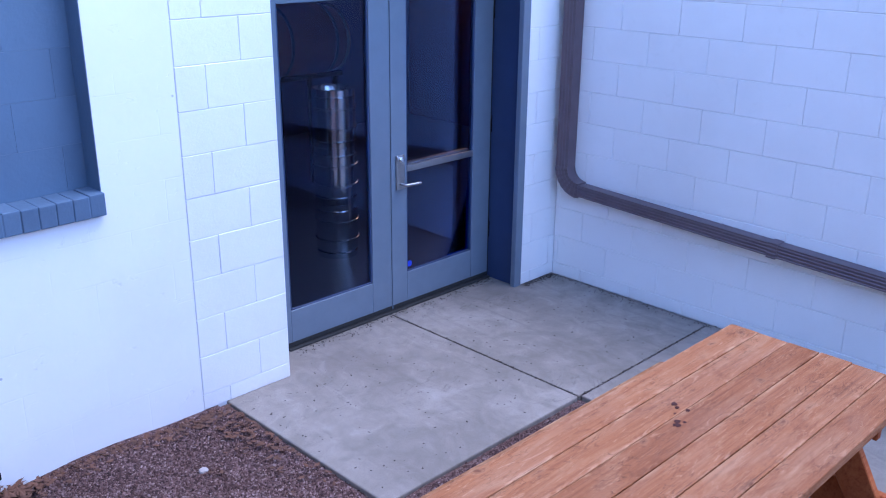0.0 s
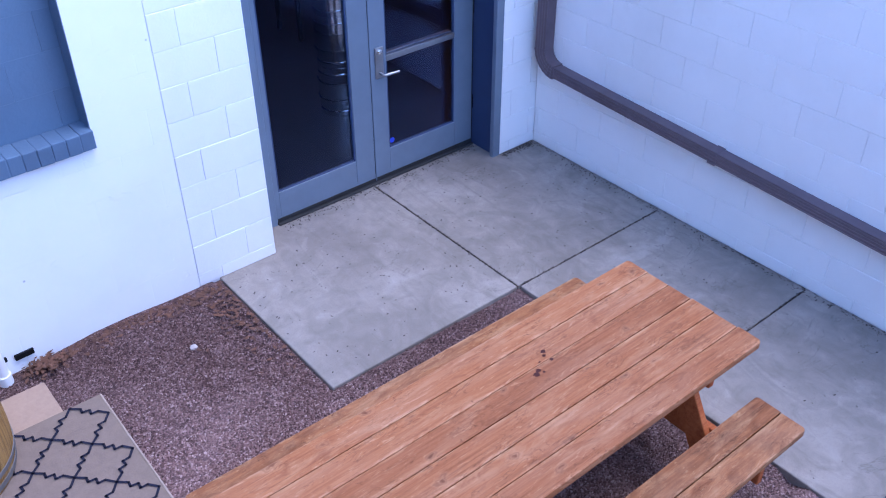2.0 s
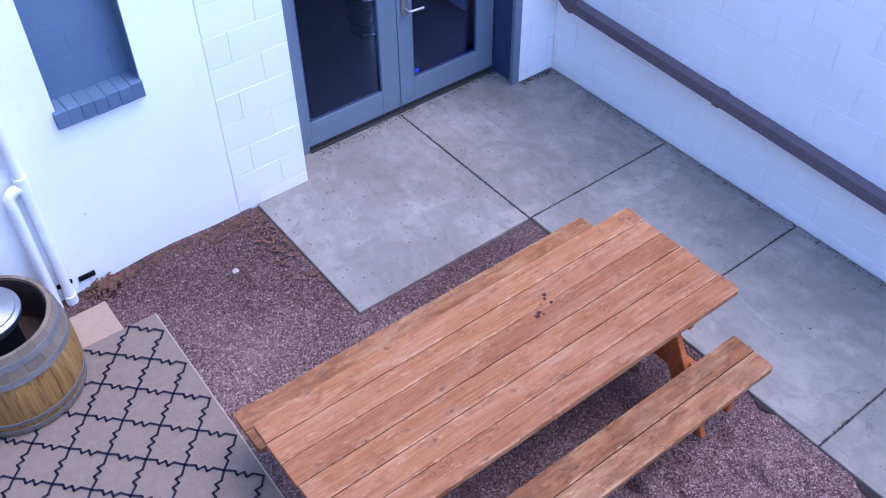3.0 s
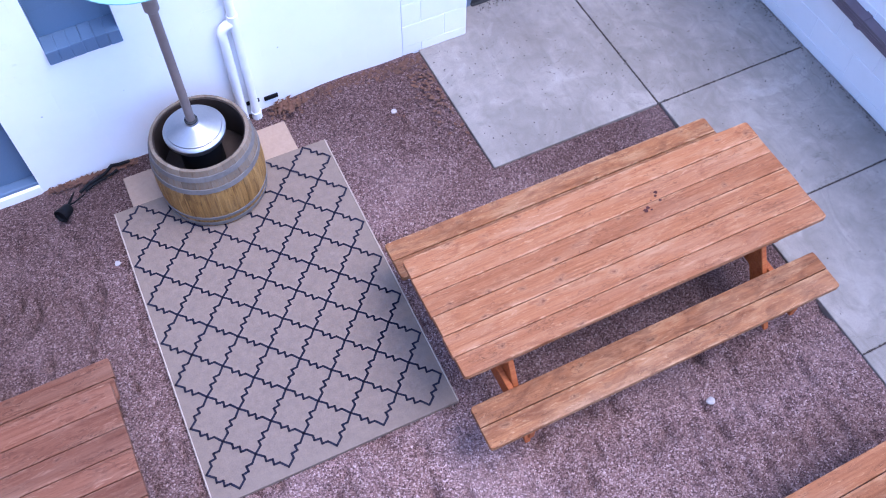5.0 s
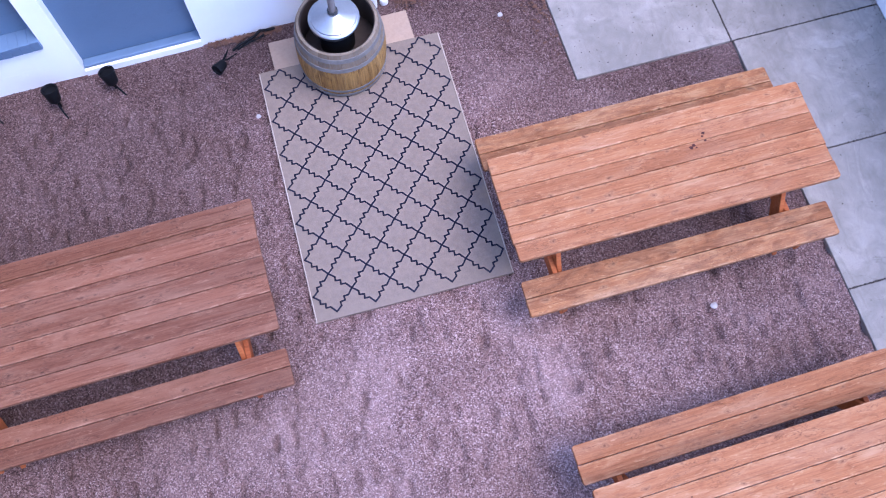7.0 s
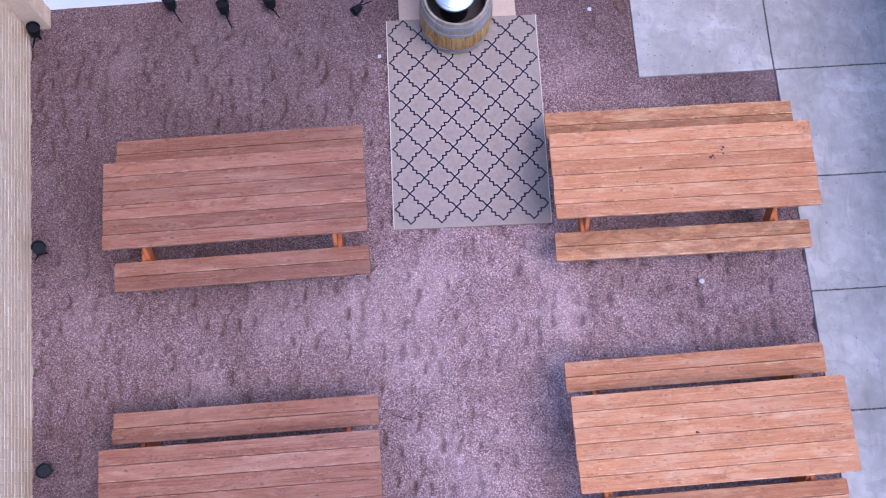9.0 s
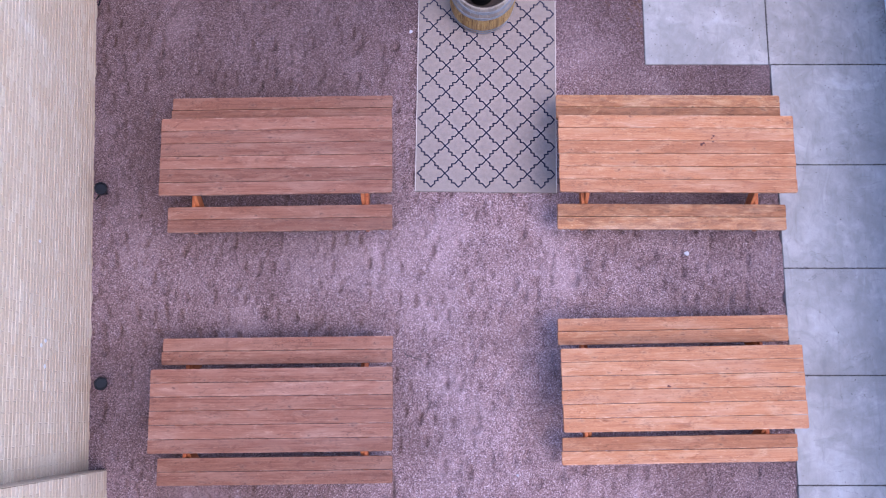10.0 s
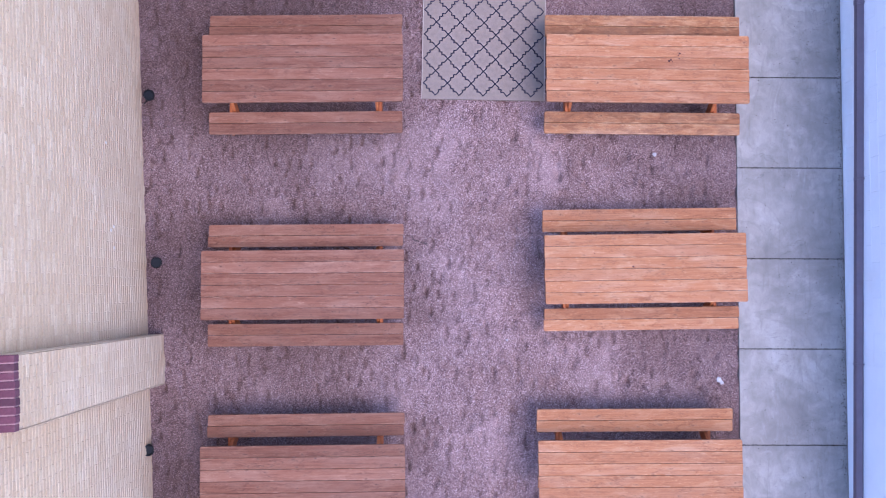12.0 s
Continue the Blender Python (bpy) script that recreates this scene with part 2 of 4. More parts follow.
def gravel_material(name, per_stone):
    m = Mat(name, 0.85, 0.0, 0.2)
    co = m.coords(world_space=True, shift=False)
    v = m.node("ShaderNodeTexVoronoi", Scale=125.0)
    m.link(co, v.inputs["Vector"])
    tones = [(0.0, (0.040, 0.021, 0.019)), (0.3, (0.088, 0.046, 0.040)), (0.62, (0.148, 0.083, 0.072)),
             (0.87, (0.21, 0.130, 0.115)), (1.0, (0.32, 0.225, 0.20))]
    if per_stone:
        fac = m.node("ShaderNodeNewGeometry").outputs["Random Per Island"]
    else:
        sep = m.node("ShaderNodeSeparateColor")
        m.link(v.outputs["Color"], sep.inputs[0])
        fac = sep.outputs[0]
    c = m.ramp(fac, tones)
    big = m.noise(co, 1.1, 5, 0.6, 0.5)
    c = m.mix(m.ramp(big, [(0.33, g(0.3)), (0.52, g(0))]), c, (0.085, 0.042, 0.03))
    c = m.mix(m.ramp(big, [(0.5, g(0)), (0.68, g(0.2))]), c, (0.33, 0.215, 0.195))
    # pale trodden aisle and lanes; the yard's uneven light is painted in too
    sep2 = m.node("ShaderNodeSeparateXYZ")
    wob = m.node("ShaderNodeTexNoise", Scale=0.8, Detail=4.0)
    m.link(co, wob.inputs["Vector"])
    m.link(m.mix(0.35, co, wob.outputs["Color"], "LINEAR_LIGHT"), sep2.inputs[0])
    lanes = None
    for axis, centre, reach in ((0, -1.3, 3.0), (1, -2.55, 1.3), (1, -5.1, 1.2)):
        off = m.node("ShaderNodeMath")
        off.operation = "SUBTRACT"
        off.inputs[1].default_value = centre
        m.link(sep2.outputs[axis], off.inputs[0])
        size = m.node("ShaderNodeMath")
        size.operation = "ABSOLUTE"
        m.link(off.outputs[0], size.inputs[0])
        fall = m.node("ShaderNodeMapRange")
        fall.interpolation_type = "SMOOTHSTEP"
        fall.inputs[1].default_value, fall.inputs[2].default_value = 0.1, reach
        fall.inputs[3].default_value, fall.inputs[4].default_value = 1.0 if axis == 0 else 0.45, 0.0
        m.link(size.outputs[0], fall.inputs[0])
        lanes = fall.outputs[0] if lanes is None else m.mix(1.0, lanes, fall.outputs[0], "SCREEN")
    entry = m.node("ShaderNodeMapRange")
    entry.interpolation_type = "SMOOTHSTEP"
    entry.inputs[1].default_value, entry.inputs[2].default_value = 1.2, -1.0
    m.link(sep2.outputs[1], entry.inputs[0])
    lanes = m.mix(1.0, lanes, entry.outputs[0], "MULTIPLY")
    dust_and_light = m.mix(1.0, lanes, m.ramp(m.noise(co, 3.4, 6, 0.65, 0.4), [(0.25, g(0.55)), (0.65, g(1.0))]), "MULTIPLY")
    c = m.mix(1.0, c, m.ramp(dust_and_light, [(0.0, (0.93, 0.94, 0.96)), (1.0, (2.22, 2.32, 2.33))]), "MULTIPLY")
    m.color(c)
    if not per_stone:
        m.bump(m.ramp(v.outputs["Distance"], [(0.0, g(1)), (0.7, g(0))]), 0.9, 0.012)
    return m.m


def brick_material(name, tones, per_island=True):
    m = Mat(name, 0.85)
    if per_island:
        fac = m.node("ShaderNodeNewGeometry").outputs["Random Per Island"]
    else:
        fac = m.node("ShaderNodeObjectInfo").outputs["Random"]
    co = m.coords(world_space=True, shift=False)
    n = m.noise(co, 40, 5, 0.6)
    big = m.noise(co, 0.9, 5, 0.6, 0.4)
    c = m.ramp(fac, tones)
    c = m.mix(m.ramp(n, [(0.4, g(0.25)), (0.6, g(0))]), c, tuple(x * 0.6 for x in tones[0][1]))
    c = m.mix(m.ramp(big, [(0.5, g(0)), (0.75, g(0.35))]), c, (0.49, 0.385, 0.275))
    m.color(c)
    m.bump(n, 0.3, 0.003)
    return m.m


def glass_material():
    m = Mat("glass", 0.03)
    tr = m.node("ShaderNodeBsdfTransparent")
    tr.inputs[0].default_value = (0.9, 0.92, 0.95, 1)
    gl = m.node("ShaderNodeBsdfGlossy")
    gl.inputs["Roughness"].default_value = 0.02
    gl.inputs["Color"].default_value = (0.42, 0.55, 0.95, 1)
    fr = m.node("ShaderNodeFresnel")
    fr.inputs[0].default_value = 1.33
    mx = m.node("ShaderNodeMixShader")
    m.link(fr.outputs[0], mx.inputs[0])
    m.link(tr.outputs[0], mx.inputs[1])
    m.link(gl.outputs[0], mx.inputs[2])
    m.link(mx.outputs[0], m.t.nodes["Material Output"].inputs[0])
    return m.m


WHITE = painted("white_painted_block", (0.85, 0.85, 0.84), (0.76, 0.75, 0.73), 0.55, 0.35, 70, 0.12)
def rendered_wall():
    """White paint over old block work: ghost joints, scars, pits and grime spots."""
    m = Mat("white_painted_render", 0.55)
    co = m.coords(world_space=True, shift=False)
    big = m.noise(co, 1.4, 6, 0.6)
    fine = m.noise(co, 22, 6, 0.62)
    c = m.mix(m.ramp(big, [(0.45, g(0)), (0.75, g(0.6))]), (0.87, 0.87, 0.86), (0.79, 0.78, 0.76))
    v = m.node("ShaderNodeTexVoronoi", Scale=5.0)
    m.link(co, v.inputs["Vector"])
    spot = m.ramp(v.outputs["Distance"], [(0.025, g(0.6)), (0.045, g(0))])
    c = m.mix(spot, c, (0.30, 0.28, 0.27))
    m.color(c)
    mp = m.node("ShaderNodeMapping")
    mp.inputs["Rotation"].default_value = (radians(-90), 0, 0)
    mp.inputs["Location"].default_value = (0.1, 0.0, 0.0)
    m.link(m.node("ShaderNodeTexCoord").outputs["Object"], mp.inputs["Vector"])
    br = m.node("ShaderNodeTexBrick", Scale=1.0)
    br.inputs["Brick Width"].default_value, br.inputs["Row Height"].default_value = 0.405, COURSE_HEIGHT
    br.inputs["Mortar Size"].default_value, br.inputs["Mortar Smooth"].default_value = 0.003, 0.3
    m.link(mp.outputs[0], br.inputs["Vector"])
    mask = m.ramp(m.noise(co, 2.3, 5, 0.6, 0.5), [(0.48, g(0)), (0.58, g(1))])
    joint = m.mix(mask, g(0), br.outputs["Fac"])
    scar = m.ramp(m.noise(m.coords((3.0, 3.0, 7.0), False, True), 2.2, 7, 0.75, 1.5), [(0.632, g(0)), (0.66, g(1))])
    height = m.mix(1.0, m.mix(0.22, g(1), fine), m.mix(0.5, joint, scar), "SUBTRACT")
    m.bump(height, 0.6, 0.006)
    return m.m


COURSE_HEIGHT = 0.2175
WHITE_WALL = rendered_wall()
MORTAR = painted("white_painted_joint", (0.76, 0.76, 0.75), (0.60, 0.58, 0.56), 0.7, 0.3)
GREY_PAINT = painted("blue_grey_masonry_paint", (0.108, 0.166, 0.245), (0.08, 0.122, 0.18), 0.5, 0.4, 60, 0.15)
BLUE_TRIM = plain("dark_blue_frame_paint", (0.03, 0.05, 0.115), 0.4, 0, 0.12, 8, 0.03)
DOOR_GREY = plain("grey_door_paint", (0.165, 0.205, 0.26), 0.42, 0.1, 0.1, 9, 0.03)
ALU = plain("satin_aluminium", (0.42, 0.42, 0.43), 0.38, 1.0, 0.08, 60, 0.03)
STEEL = plain("brushed_steel", (0.80, 0.80, 0.82), 0.19, 1.0, 0.1, 30, 0.02)
HOOP = plain("galvanised_hoop", (0.17, 0.152, 0.138), 0.72, 0.2, 0.3, 25, 0.1)
BLACK = plain("black_plastic", (0.006, 0.006, 0.007), 0.6, 0, 0.3, 30, 0.03)
BLACK.node_tree.nodes["Principled BSDF"].inputs["Specular IOR Level"].default_value = 0.12
RUBBER = plain("black_rubber", (0.02, 0.02, 0.02), 0.7, 0, 0.3, 30, 0.05)
DOWNSPOUT = plain("brown_downspout_paint", (0.125, 0.092, 0.105), 0.45, 0.1, 0.2, 10, 0.05)
PVC = plain("white_painted_pvc", (0.78, 0.78, 0.78), 0.4, 0, 0.06, 10, 0.03)
BRONZE = plain("brown_painted_steel_pole", (0.27, 0.225, 0.205), 0.4, 0.5, 0.15, 14, 0.04)
HOOD = plain("pale_green_hood", (0.26, 0.50, 0.46), 0.35, 0.1, 0.06, 4, 0.02)
PAVER = plain("tan_paver", (0.33, 0.225, 0.155), 0.85, 0, 0.14, 40, 0.25)
RUG = plain("beige_flatweave", (0.185, 0.135, 0.101), 0.95, 0, 0.16, 120, 0.4)
RUG_EDGE = plain("pale_rug_binding", (0.36, 0.28, 0.22), 0.95, 0, 0.15, 120, 0.3)
RUG_INK = plain("black_rug_yarn", (0.008, 0.008, 0.022), 0.95, 0, 0.2, 120, 0.3)
CONCRETE = concrete_material()
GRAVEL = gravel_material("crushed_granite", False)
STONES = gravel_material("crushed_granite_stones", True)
TABLE_ORANGE = timber("orange_stained_timber", (0.115, 0.036, 0.012), (0.262, 0.092, 0.032), (0.33, 0.133, 0.055), (0.46, 0.265, 0.145), 0.68, plank=True)
# Brown boards, darkened further to carry the dimmer light on the left side.
TABLE_DULL = timber("dimmed_weathered_timber", (0.060, 0.019, 0.009), (0.145, 0.051, 0.025), (0.195, 0.080, 0.044), (0.30, 0.17, 0.11), 0.65, plank=True)
BENCH_WORN = timber("worn_orange_timber", (0.10, 0.036, 0.014), (0.245, 0.092, 0.032), (0.32, 0.137, 0.054), (0.45, 0.28, 0.15), 0.8, soil=0.75, plank=True)
LEG_STAIN = timber("deep_orange_stained_timber", (0.16, 0.035, 0.012), (0.33, 0.085, 0.025), (0.42, 0.13, 0.04), (0.42, 0.17, 0.07), 0.3)
OAK = timber("weathered_oak_stave", (0.06, 0.028, 0.010), (0.24, 0.125, 0.035), (0.42, 0.235, 0.07), (0.20, 0.14, 0.085), 0.7, 0.40)
OAK_STORED = plain("oiled_stored_oak", (0.32, 0.17, 0.13), 0.45, 0, 0.3, 12, 0.1)
SPLASH = plain("pale_paint_splash", (0.50, 0.42, 0.33), 0.7, 0, 0.15, 30, 0.1)
OAK_DARK = plain("shaded_dark_oak", (0.035, 0.02, 0.013), 0.7, 0, 0.4, 20, 0.2)
BUFF = [(0.0, (0.43, 0.282, 0.160)), (0.35, (0.445, 0.296, 0.170)), (0.7, (0.46, 0.31, 0.181)), (1.0, (0.50, 0.352, 0.215))]
BUFF_BRICK = brick_material("buff_brick", BUFF)
BUFF_PIECE = brick_material("buff_brick_piece", BUFF, False)
BUFF_MORTAR = plain("buff_mortar", (0.42, 0.29, 0.18), 0.9, 0, 0.2, 30, 0.2)
PURPLE_BRICK = brick_material("plum_painted_brick", [(0.0, (0.06, 0.014, 0.022)), (1.0, (0.115, 0.03, 0.042))], False)
PINK_MORTAR = plain("pink_mortar", (0.26, 0.14, 0.13), 0.9, 0, 0.2, 30, 0.2)
GLASS = glass_material()
# Room's dimness, and the panes' bluish cast, are put into these colours.
DARK_FLOOR = plain("dim_interior_floor", (0.026, 0.027, 0.034), 0.35, 0, 0.4, 3, 0.05)
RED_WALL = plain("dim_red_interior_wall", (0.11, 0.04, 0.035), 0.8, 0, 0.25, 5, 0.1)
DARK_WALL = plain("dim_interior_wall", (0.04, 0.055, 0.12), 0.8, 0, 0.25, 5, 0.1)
LEAF = plain("dead_leaf", (0.10, 0.042, 0.022), 0.8, 0, 0.5, 30, 0.1)
JOINT_DIRT = plain("packed_joint_dirt", (0.075, 0.06, 0.052), 0.95, 0, 0.4, 30, 0.2)
SPECK = plain("dark_debris", (0.035, 0.025, 0.02), 0.9, 0, 0.5, 40, 0.1)
PALE = plain("pale_quartz", (0.36, 0.32, 0.30), 0.7, 0, 0.15, 30, 0.1)
STICKER = plain("blue_sticker", (0.03, 0.06, 0.55), 0.4, 0, 0.1, 30, 0.0)
STAIN = plain("dark_stain_and_knot", (0.05, 0.010, 0.005), 0.95, 0, 0.3, 60, 0.05)

# ---- building helpers ----


def box(bm, lo, hi, bevel=0.0, seg=1):
    r = bmesh.ops.create_cube(bm, size=1)
    vs = r["verts"]
    for v in vs:
        v.co = Vector([(lo[i] + hi[i]) / 2 + v.co[i] * (hi[i] - lo[i]) for i in range(3)])
    if bevel:
        edges = list({e for v in vs for e in v.link_edges})
        bmesh.ops.bevel(bm, geom=edges, offset=bevel, segments=seg, affect="EDGES", profile=0.5)


def boxed(lo, hi, bevel=0.0, seg=1):
    bm = bmesh.new()
    box(bm, lo, hi, bevel, seg)
    return bm


def lathe(bm, profile, seg=32, close=False):
    """Turns (radius, height) pairs round z."""
    rings = []
    for r, z in profile:
        rings.append([bm.verts.new((r * math.cos(2 * math.pi * k / seg), r * math.sin(2 * math.pi * k / seg), z)) for k in range(seg)])
    pairs = list(zip(rings, rings[1:]))
    if close:
        pairs.append((rings[-1], rings[0]))
    for a, b in pairs:
        for k in range(seg):
            bm.faces.new((a[k], a[(k + 1) % seg], b[(k + 1) % seg], b[k]))
    if not close:
        for ring in (rings[0], rings[-1]):
            bm.faces.new(ring)
    bmesh.ops.recalc_face_normals(bm, faces=bm.faces)
    return bm


def tube(bm, path, radius, seg=14):
    """A round pipe along points."""
    pts = [Vector(p) for p in path]
    rings = []
    for i, p in enumerate(pts):
        d = (pts[min(i + 1, len(pts) - 1)] - pts[max(i - 1, 0)]).normalized()
        q = d.to_track_quat("Z", "Y")
        rings.append([bm.verts.new(p + q @ Vector((radius * math.cos(2 * math.pi * k / seg), radius * math.sin(2 * math.pi * k / seg), 0))) for k in range(seg)])
    for a, b in zip(rings, rings[1:]):
        for k in range(seg):
            bm.faces.new((a[k], a[(k + 1) % seg], b[(k + 1) % seg], b[k]))
    bm.faces.new(rings[0])
    bm.faces.new(rings[-1])
    bmesh.ops.recalc_face_normals(bm, faces=bm.faces)
    return bm


def mesh_of(name, bm, material, smooth=False):
    me = bpy.data.meshes.new(name)
    bm.to_mesh(me)
    bm.free()
    me.materials.append(material)
    if smooth:
        me.polygons.foreach_set("use_smooth", [True] * len(me.polygons))
        me.set_sharp_from_angle(angle=radians(40))
    return me


def part(name, bm, material, parent=None, label="", m=None, smooth=False):
    me = bm if isinstance(bm, bpy.types.Mesh) else mesh_of(name, bm, material, smooth)
    ob = new(name, me)
    if parent:
        ob.parent = parent
    if m is not None:
        ob.matrix_basis = m
    if label:
        ob["label"] = label
    return ob


def thing(name, m, label, category, group="", kind=""):
    ob = new(name)
    ob.empty_display_size = 0.1
    ob.matrix_basis = m
    return tagged(ob, label, category, group, kind)


def pierced(us, zs, holes, depth, front=0.0):
    """A wall sheet in x and z with thickness along +y and holes (u0, u1, z0, z1) cut right through."""
    us = sorted(set(us) | {h[0] for h in holes} | {h[1] for h in holes})
    zs = sorted(set(zs) | {h[2] for h in holes} | {h[3] for h in holes})
    bm = bmesh.new()
    solid = {}
    for i in range(len(us) - 1):
        for j in range(len(zs) - 1):
            u, z = (us[i] + us[i + 1]) / 2, (zs[j] + zs[j + 1]) / 2
            solid[i, j] = not any(h[0] < u < h[1] and h[2] < z < h[3] for h in holes)
    verts = {}

    def vert(i, j, k):
        if (i, j, k) not in verts:
            verts[i, j, k] = bm.verts.new((us[i], front + k * depth, zs[j]))
        return verts[i, j, k]

    for (i, j), s in solid.items():
        if not s:
            continue
        bm.faces.new((vert(i, j, 0), vert(i + 1, j, 0), vert(i + 1, j + 1, 0), vert(i, j + 1, 0)))
        bm.faces.new((vert(i, j, 1), vert(i, j + 1, 1), vert(i + 1, j + 1, 1), vert(i + 1, j, 1)))
        for di, dj, a, b in ((-1, 0, (0, 0), (0, 1)), (1, 0, (1, 0), (1, 1)), (0, -1, (0, 0), (1, 0)), (0, 1, (0, 1), (1, 1))):
            if not solid.get((i + di, j + dj), False):
                p, q = (i + a[0], j + a[1]), (i + b[0], j + b[1])
                bm.faces.new((vert(*p, 0), vert(*q, 0), vert(*q, 1), vert(*p, 1)))
    bmesh.ops.recalc_face_normals(bm, faces=bm.faces)
    return bm


# ---- ground and paving ----
FACE, DOOR_Y, RIGHT = 1.315, 1.60, 2.842      # back wall's face, door's face, right wall's face
LEFT_X, LEFT_SLOPE = -6.395, -0.05           # left wall's foot: x = LEFT_X + LEFT_SLOPE * y
COURSE = COURSE_HEIGHT

far = part("ground", boxed((-1500, -1500, -0.5), (1500, 1500, -0.14)), CONCRETE)
tagged(far, "bare grey ground beyond the courtyard", "ground", kind="structure")


def gravel_height(x, y):
    p = Vector((x * 1.1, y * 1.1, 0.3))
    h = -0.024 + 0.010 * noise.noise(p) + 0.007 * noise.noise(Vector((x * 4.2, y * 3.0, 1.7)))
    trodden = 0.75 + 0.25 * max(0.0, min(1.0, 1.6 - 2.2 * abs(noise.noise(Vector((x * 0.35, y * 0.35, 9.0))))))
    smooth_edge = 1.12 - 1.2 * max(0.0, min(1.0, (x + 2.7) / 0.8))
    calm = max(0.0, min(1.0, (smooth_edge - y) / 0.4))
    cx, cy = math.floor(x / 0.145), math.floor(y / 0.19)
    for i in (-1, 0, 1):
        for j in (-1, 0, 1):
            q = noise.cell_vector(Vector((cx + i, cy + j, 3)))
            px, py = (cx + i + 0.5 + (q.x - 0.5) * 0.95) * 0.145, (cy + j + 0.5 + (q.y - 0.5) * 0.95) * 0.19
            r2 = ((x - px) / (0.030 + 0.018 * q.x)) ** 2 + ((y - py) / (0.034 + 0.046 * q.z)) ** 2
            if r2 < 5 and q.z > 0.16:
                h -= calm * 0.068 * q.z * trodden * math.exp(-r2) - calm * 0.005 * trodden * math.exp(-(r2 - 2.2) ** 2)
    if y > 0.85:
        h += 0.045 * ((y - 0.85) / 0.45) * max(0.0, 1 - abs(x + 0.75) / 0.9)
    return min(h, 0.02) if x < -0.05 or y < -0.05 else min(h, -0.02)


def gravel_sheet():
    nx, ny = 540, 690
    x0, x1, y0, y1 = -6.6, 1.47, -9.0, 1.32
    verts = []
    for j in range(ny + 1):
        for i in range(nx + 1):
            x, y = x0 + (x1 - x0) * i / nx, y0 + (y1 - y0) * j / ny
            verts.append((x, y, gravel_height(x, y)))
    faces = [(j * (nx + 1) + i, j * (nx + 1) + i + 1, (j + 1) * (nx + 1) + i + 1, (j + 1) * (nx + 1) + i) for j in range(ny) for i in range(nx)]
    me = bpy.data.meshes.new("gravel_bed")
    me.from_pydata(verts, [], faces)
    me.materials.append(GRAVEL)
    me.polygons.foreach_set("use_smooth", [True] * len(me.polygons))
    return tagged(new("gravel_bed", me), "reddish brown crushed granite courtyard bed", "gravel", kind="structure")


gravel_sheet()

SLAB = 0.10
pavement = thing("pavement", pose(0, 0, 0), "grey broom-finished concrete paving with tooled joints", "pavement", kind="structure")
GAP = 0.004
slabs = [(0.0, 1.438, 0.0, 1.72), (1.438, RIGHT, 0.0, 1.72)]
joints = [0.0, -1.2, -2.39, -3.575, -4.74, -5.97, -7.13, -8.28, -9.4]
slabs += [(1.45, RIGHT, b, a) for a, b in zip(joints, joints[1:])]
for x0, x1, y0, y1 in slabs:
    part("slab", boxed((x0 + GAP, y0 + GAP, -SLAB), (x1 - GAP * (x1 < RIGHT), y1 - GAP, 0), 0.008, 2), CONCRETE, pavement)
part("joint_bed", boxed((0.01, 0.01, -0.13), (RIGHT, 1.70, -0.014)), JOINT_DIRT, pavement)
part("joint_bed", boxed((1.46, -9.4, -0.13), (RIGHT, 0.0, -0.014)), JOINT_DIRT, pavement)

# ---- back wall: old rendered stretch with bays ----
SKEW = math.degrees(math.atan2(0.125, 6.0))
left_m = pose(-0.14, FACE, 0, 0, 0, SKEW)
TOP = 3.7
wins = [(-0.94, -0.422, 1.30, 2.75), (-2.45, -1.975, 1.20, 2.75), (-3.925, -2.90, 0.03, 2.75), (-5.35, -4.10, 0.60, 2.75)]
wall_back = part("wall_north", pierced([-6.8, 0.0], [-0.14, TOP], wins, 0.15), WHITE_WALL, None, m=left_m)
tagged(wall_back, "white painted rendered block wall with filled bays", "wall", kind="structure")
fill = part("wall_north_core", boxed((-6.8, 0.151, -0.14), (-0.002, 0.34, TOP)), GREY_PAINT, None, m=left_m)
tagged(fill, "blue-grey painted block infill behind the bays", "wall", kind="structure")


def bay_blocks(parent, u0, u1, z0, z1, depth):
    """Shallow painted blocks that fill a bay."""
    rows = int((z1 - z0) / COURSE) + 1
    for r in range(rows):
        za, zb = z0 + r * COURSE, min(z1, z0 + (r + 1) * COURSE)
        u = u0 - (0.2 if r % 2 else 0.0)
        while u < u1:
            a, b = max(u, u0), min(u + 0.42, u1)
            if b - a > 0.04 and zb - za > 0.03:
                part("block", boxed((a + 0.0003, depth, za + 0.0003), (b - 0.0003, depth + 0.02, zb - 0.0003), 0.0009), GREY_PAINT, parent)
            u += 0.42


def brick_sill(u0, u1, z, m, label):
    sill = thing("window_sill", m @ pose(u0, 0, z), label, "window sill", "brick sills", "structure")
    n = round((u1 - u0) / 0.078)
    w = (u1 - u0) / n
    part("mortar", boxed((0.003, -0.029, -0.095), (u1 - u0 - 0.003, 0.125, 0.003)), GREY_PAINT, sill)
    for i in range(n):
        jig = random.uniform(-0.004, 0.004)
        bm = boxed((i * w + 0.0015, -0.034 + jig, -0.098), ((i + 1) * w - 0.0015, 0.1255, 0.008 + jig), 0.005, 2)
        part("brick", bm, GREY_PAINT, sill)
    return sill


